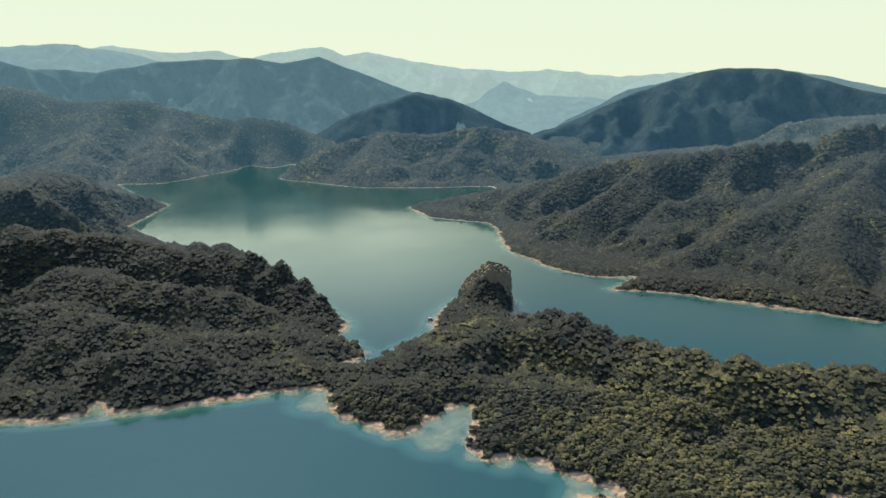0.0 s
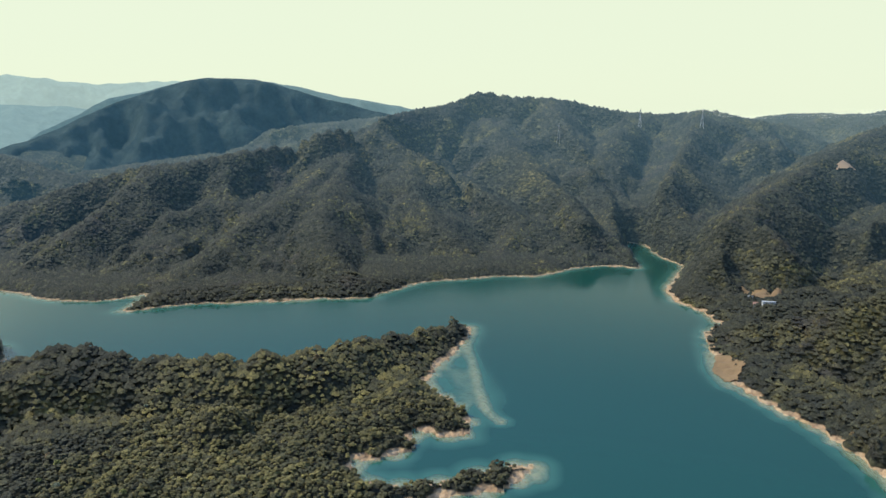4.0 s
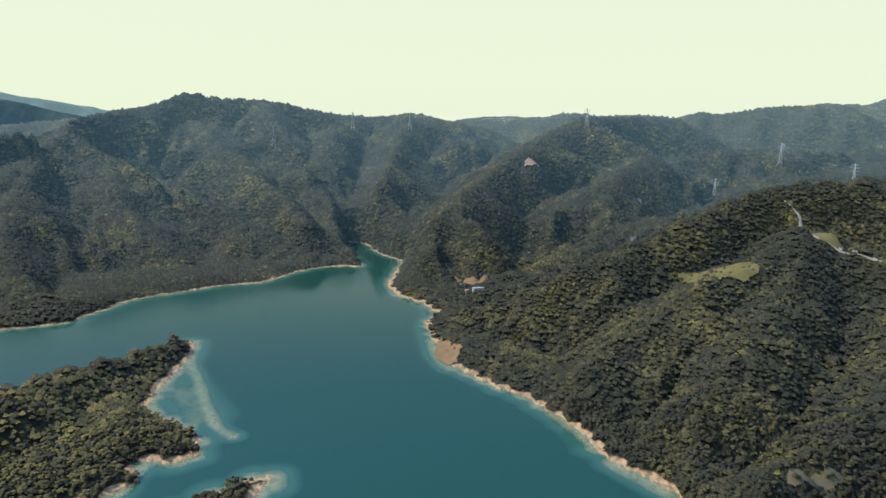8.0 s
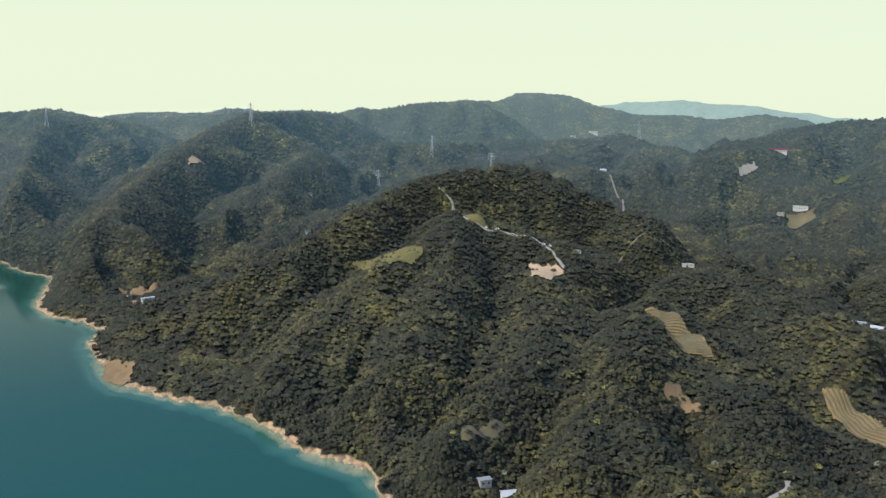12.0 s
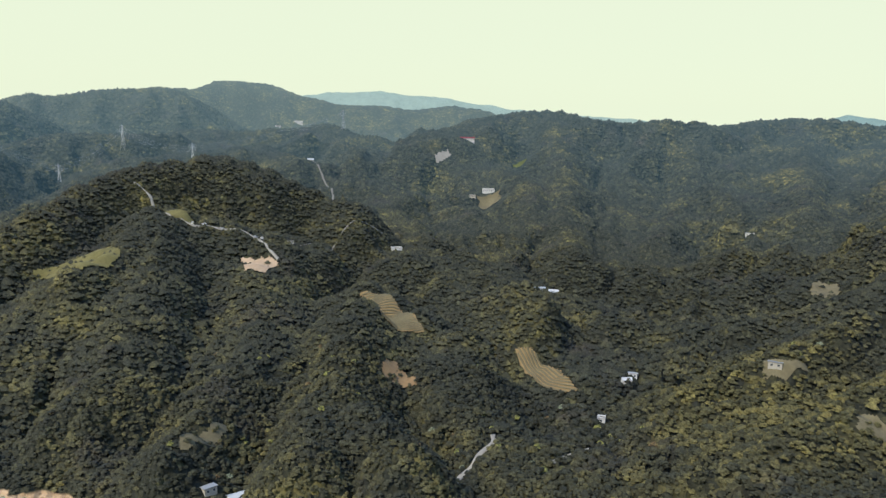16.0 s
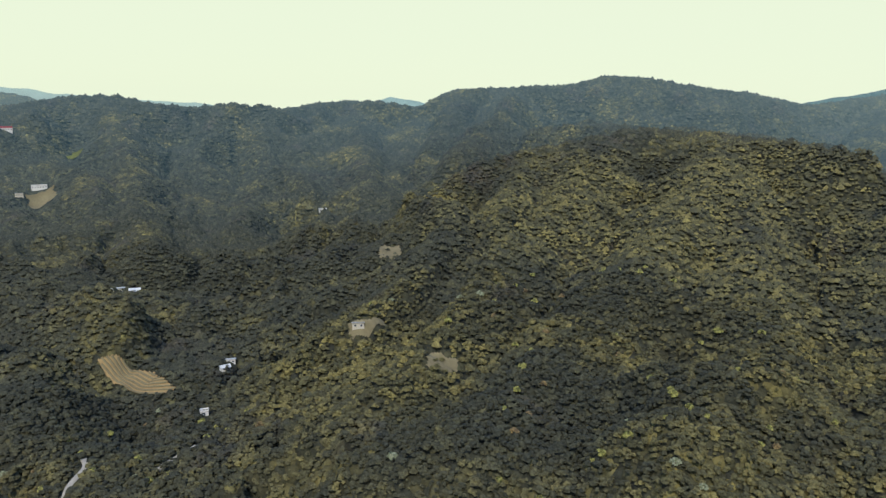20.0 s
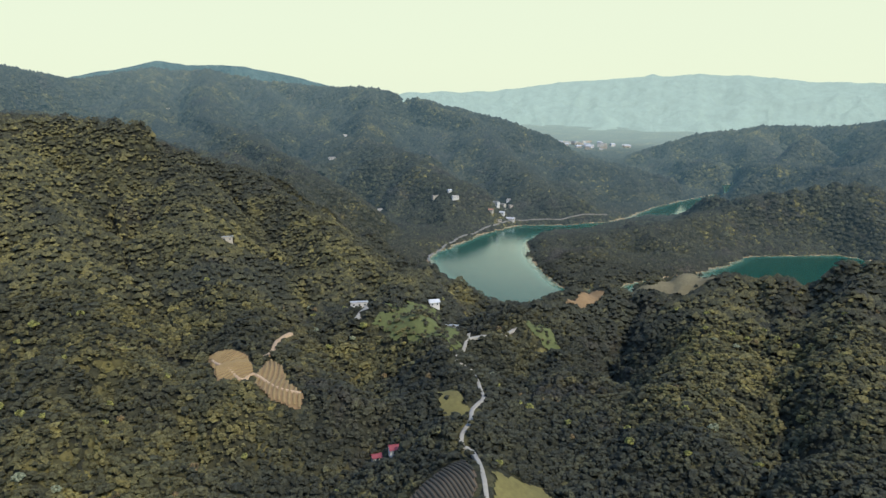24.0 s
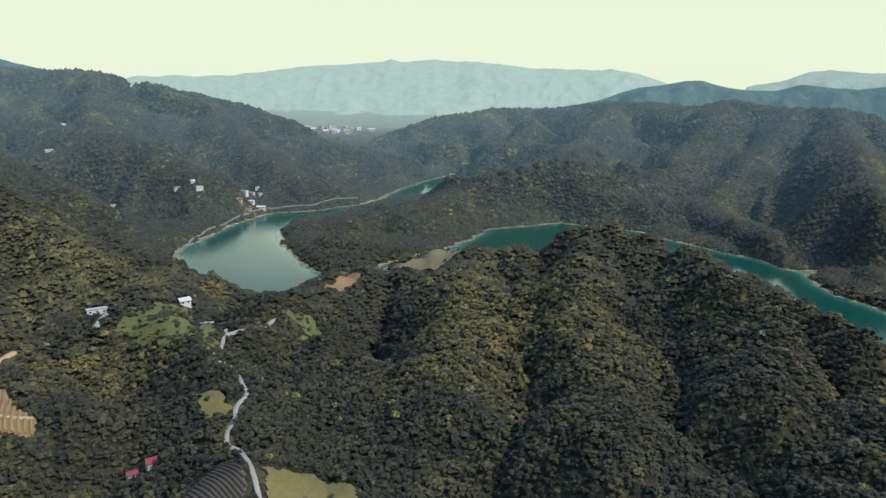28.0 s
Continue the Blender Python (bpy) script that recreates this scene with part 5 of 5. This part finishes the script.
# stands of trees in yellow or rusty new leaf: place, reach, share
STANDS = [(-108, -415, 26, 0.22), (-650, -1050, 420, -0.10), (-350, -900, 260, -0.08), (-420, -420, 110, 0.0), (-330, -280, 90, 0.10), (-270, -200, 70, 0.10), (150, -1150, 250, -0.05), (110, 330, 140, 0.16), (250, 420, 130, 0.15), (150, -520, 120, 0.06), (560, -60, 150, 0.03), (450, -60, 120, 0.03), (165, 400, 75, 0.20), (190, 470, 60, 0.12), (250, -640, 130, 0.20), (120, -760, 130, 0.19), (60, -420, 90, 0.13), (240, -300, 70, 0.20),
          (300, -330, 60, 0.16), (560, 60, 120, 0.05), (420, 20, 70, 0.06), (-300, -330, 60, 0.14), (-100, -340, 80, 0.03), (-60, -600, 110, 0.14),
          (360, -560, 80, 0.14), (900, 950, 120, 0.10), (-420, 640, 120, -0.10), (-250, 600, 100, -0.08), (760, 700, 150, -0.06), (450, 900, 160, -0.05)]


TREE = 5.2


def tree_of(x, y):
    """The tree that a clump of leaves belongs to: its own number, the way to its middle and its size."""
    ix, iy = np.floor(x / TREE).astype(int), np.floor(y / TREE).astype(int)
    tx, ty, ts, tn = (lattice(400 + i) for i in range(4))
    best, num, mx, my, size = np.full(len(x), 1e9), np.zeros(len(x)), np.zeros(len(x)), np.zeros(len(x)), np.zeros(len(x))
    for i in (-1, 0, 1):
        for j in (-1, 0, 1):
            a, c = (ix + i) & 255, (iy + j) & 255
            dx, dy = x - (ix + i + 0.1 + 0.8 * tx[a, c]) * TREE, y - (iy + j + 0.1 + 0.8 * ty[a, c]) * TREE
            grown = 0.55 + 0.75 * ts[a, c]
            d = np.hypot(dx, dy) / grown
            near = d < best
            best, num = np.where(near, d, best), np.where(near, tn[a, c], num)
            mx, my, size = np.where(near, dx, mx), np.where(near, dy, my), np.where(near, grown, size)
    return num, mx, my, size


def crowns(name, x, y, size, shapes, rng, mat, squat=1.0, clumps=False):
    """All crowns of one stretch of wood in one mesh; near ones are domes of several clumps."""
    z = sample(GZ, x, y)
    number, mx, my, grown = tree_of(x, y)
    if clumps:
        reach = TREE * 0.62 * grown
        off = np.clip(np.hypot(mx, my) / reach, 0, 1.25)
        z = z + 0.5 + reach * (0.7 - 0.52 * off * off) + 1.2 * (grown - 0.9)
    else:
        number = rng.random(len(x))
        z = z + (0.5 - 0.12 * size)
    all_v, all_f, all_i, start = [], [], [], 0
    kind = rng.integers(0, len(shapes), len(x))
    for k, (v, f) in enumerate(shapes):
        m = np.nonzero(kind == k)[0]
        n = len(m)
        if not n:
            continue
        a = rng.random(n) * 6.283
        s = size[m]
        tall = s * rng.uniform(0.7, 1.15, n) * squat
        c, sn = np.cos(a)[:, None], np.sin(a)[:, None]
        vx = (v[:, 0] * c - v[:, 1] * sn) * s[:, None] + x[m][:, None]
        vy = (v[:, 0] * sn + v[:, 1] * c) * s[:, None] + y[m][:, None]
        vz = v[:, 2] * tall[:, None] + z[m][:, None]
        all_v.append(np.stack([vx, vy, vz], -1).reshape(-1, 3))
        all_f.append((f[None] + (start + np.arange(n) * len(v))[:, None, None]).reshape(-1, 3))
        all_i.append(np.repeat(m, len(v)))
        start += n * len(v)
    all_v, all_i = np.vstack(all_v), np.concatenate(all_i)
    me = raw_mesh(name, all_v, np.vstack(all_f))
    # leaves turn to the open sky: lean each crown's normals towards the slope it stands on
    own = np.empty(len(all_v) * 3, np.float32)
    me.vertices.foreach_get("normal", own)
    own = own.reshape(-1, 3)
    px, py = all_v[:, 0], all_v[:, 1]
    lean = np.stack([sample(GZ, px - 6, py) - sample(GZ, px + 6, py), sample(GZ, px, py - 6) - sample(GZ, px, py + 6), np.full(len(px), 12.0)], -1)
    lean /= np.linalg.norm(lean, axis=1)[:, None]
    if clumps:
        dome = np.stack([mx, my, 0.6 * reach], -1)[all_i]
        dome /= np.linalg.norm(dome, axis=1)[:, None]
        own = own * 0.24 + dome * 0.42 + lean * 0.70 + rng.normal(0, 0.12, own.shape)
    else:
        own = own * 0.55 + lean * 0.74 + rng.normal(0, 0.14, own.shape)
    own /= np.linalg.norm(own, axis=1)[:, None]
    me.normals_split_custom_set_from_vertices(own.astype(np.float32))
    stand = np.full(len(all_v), -0.02 if clumps else -0.035)
    for sx, sy, reach, share in STANDS:
        stand += share * np.exp(-((all_v[:, 0] - sx) ** 2 + (all_v[:, 1] - sy) ** 2) / reach ** 2)
    me.attributes.new("stand", "FLOAT", "POINT").data.foreach_set("value", stand.astype(np.float32))
    tint = np.clip(number[all_i] * 0.85 + rng.random(len(x))[all_i] * 0.15, 0, 1)
    me.attributes.new("tree", "FLOAT", "POINT").data.foreach_set("value", tint.astype(np.float32))
    me.materials.append(mat)
    return new(name, me)


def scatter(r0, r1, step, rng):
    """Jittered places between two radii where trees can stand."""
    g = np.arange(-r1, r1, step)
    x, y = np.meshgrid(g, g)
    x = (x + rng.uniform(-0.5, 0.5, x.shape) * step).ravel()
    y = (y + rng.uniform(-0.5, 0.5, y.shape) * step).ravel()
    r = np.hypot(x, y)
    keep = (r > r0) & (r < r1)
    x, y = x[keep], y[keep]
    keep = (sample(GZ, x, y) > np.where(y < -100, 0.5, 1.1) + rng.random(len(x)) * 1.0) & (sample(GGAP, x, y) > 0.5)
    x, y = x[keep], y[keep]
    way = np.degrees(np.arctan2(-x, y))
    # open scrub on the slopes to the west
    keep = ~((way > 36) & (way < 106) & (np.hypot(x, y) > 450))
    x, y = x[keep], y[keep]
    for ring, left in CLEAR:
        keep = ~in_ring(x, y, ring) | (rng.random(len(x)) < left)
        x, y = x[keep], y[keep]
    return x, y


rng = np.random.default_rng(5)
clump_shapes = [crown_shape(i, (4, 4)) for i in range(9)]
low_shapes = [crown_shape(40 + i, (5,)) for i in range(5)]
woods = [(90, 215, 4.5, low_shapes, FOREST, False), (215, 350, 2.15, clump_shapes, FOREST, True), (350, 490, 2.5, clump_shapes, FOREST, True), (490, 860, 3.1, low_shapes, FOREST, True)]
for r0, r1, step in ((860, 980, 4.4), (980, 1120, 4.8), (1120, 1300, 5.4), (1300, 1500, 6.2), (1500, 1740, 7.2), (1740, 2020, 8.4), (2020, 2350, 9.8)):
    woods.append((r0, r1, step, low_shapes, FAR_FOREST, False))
for r0, r1, step, shapes, mat, clumps in woods:
    x, y = scatter(r0, r1, step, rng)
    size = step * (0.66 if clumps else 0.62) * rng.lognormal(0.0, 0.28, len(x))
    ob = crowns("forest", x, y, size, shapes, rng, mat, 0.85 if clumps else 0.9, clumps)
    tagged(ob, "dense evergreen broadleaf forest covering the hillsides", "forest", kind="stuff")


# trees on the rock
rx, ry = rng.uniform(16, 74, 520), rng.uniform(722, 768, 520)
tops = []
for x, y in zip(rx, ry):
    hit, place, _, _ = ROCK_OB.ray_cast((x, y, 200), (0, 0, -1))
    if hit and place.z > 9:
        tops.append(place[:])
tops = np.array(tops)
v_all, f_all, start = [], [], 0
for x, y, z in tops:
    v, f = clump_shapes[rng.integers(len(clump_shapes))]
    s = rng.uniform(0.7, 1.7)
    v_all.append(v * (s, s, s * 1.2) + (x, y, z + 0.3))
    f_all.append(f + start)
    start += len(v)
me = raw_mesh("thicket", np.vstack(v_all), np.vstack(f_all))
me.materials.append(SCRUB)
tagged(new("thicket", me), "dark scrub and small trees on top of the rock", "trees", kind="stuff")


def leaf_material(name, lo, mid, hi):
    k = Mat(name, 0.8, 0.2)
    n = k.math("ADD", k.math("MULTIPLY", k.island(), 0.6), k.math("MULTIPLY", k.noise(0.7, 3.0, 0.7), 0.4))
    return k.colour(k.ramp(n, (0.2, lo), (0.5, mid), (0.8, hi))).bump(k.noise(0.5, 3.0, 0.7), 0.9, 0.6).m


FRESH = leaf_material("fresh_leaves", (0.07, 0.075, 0.022), (0.16, 0.16, 0.045), (0.26, 0.25, 0.075))
RUSTY = leaf_material("rusty_leaves", (0.06, 0.045, 0.025), (0.13, 0.095, 0.045), (0.20, 0.15, 0.06))
PALE = leaf_material("pale_leaves", (0.07, 0.085, 0.05), (0.15, 0.165, 0.10), (0.26, 0.27, 0.18))


def single_tree(seed, mat, label):
    """A tapered trunk with limbs under a crown of many clumps."""
    r = np.random.default_rng(seed)
    root = new("tree")
    part("trunk", bar(bmesh.new(), (0, 0, -0.8), (r.normal(0, 0.2), r.normal(0, 0.2), 3.4), 0.28, 7, 0.14), BARK, root)
    for i in range(4):
        a = i * 1.57 + r.uniform(-0.4, 0.4)
        part("limb", bar(bmesh.new(), (0, 0, 2.0 + 0.25 * i), (1.5 * math.cos(a), 1.5 * math.sin(a), 3.8 + 0.3 * i), 0.12, 5, 0.05), BARK, root)
    v_all, f_all, start = [], [], 0
    for i in range(30):
        a, u = r.uniform(0, 6.283), r.uniform(-0.3, 1) 
        w = math.sqrt(max(0.02, 1 - u * u)) * r.uniform(0.6, 1.05)
        v, f = crown_shape(seed * 50 + i, (5, 5))
        s = r.uniform(0.65, 1.15)
        v_all.append(v * s + (2.4 * w * math.cos(a), 2.4 * w * math.sin(a), 4.1 + 1.9 * u))
        f_all.append(f + start)
        start += len(v)
    me = raw_mesh("crown", np.vstack(v_all), np.vstack(f_all))
    me.materials.append(mat)
    ob = new("crown", me)
    ob.parent = root
    return tagged(root, label, "tree", "lighter trees standing out of the forest")


protos = [single_tree(1, FRESH, "tree in fresh yellow-green leaf above the dark forest"), single_tree(2, FRESH, "rounded yellow-green tree on the hillside"),
          single_tree(3, RUSTY, "rust-brown leafed tree on the hillside"), single_tree(4, PALE, "pale grey-green tree on the hillside")]
x, y = scatter(150, 520, 11.0, rng)
keep = fractal(x, y, 70, 3, 140) + 0.35 * rng.random(len(x)) > 0.18
x, y = x[keep], y[keep]
pick = rng.permutation(len(x))[:290]
for i, k in enumerate(pick):
    proto = protos[(0, 1, 0, 2, 3, 1, 0, 2)[i % 8]]
    s = rng.uniform(0.5, 0.85)
    m = pose(x[k], y[k], ground_at(x[k], y[k]) - 0.6, 0, 0, rng.uniform(0, 360))
    if i < 4:
        protos[i].matrix_basis = m
    else:
        copy_thing(proto, m).scale = (s, s, s)
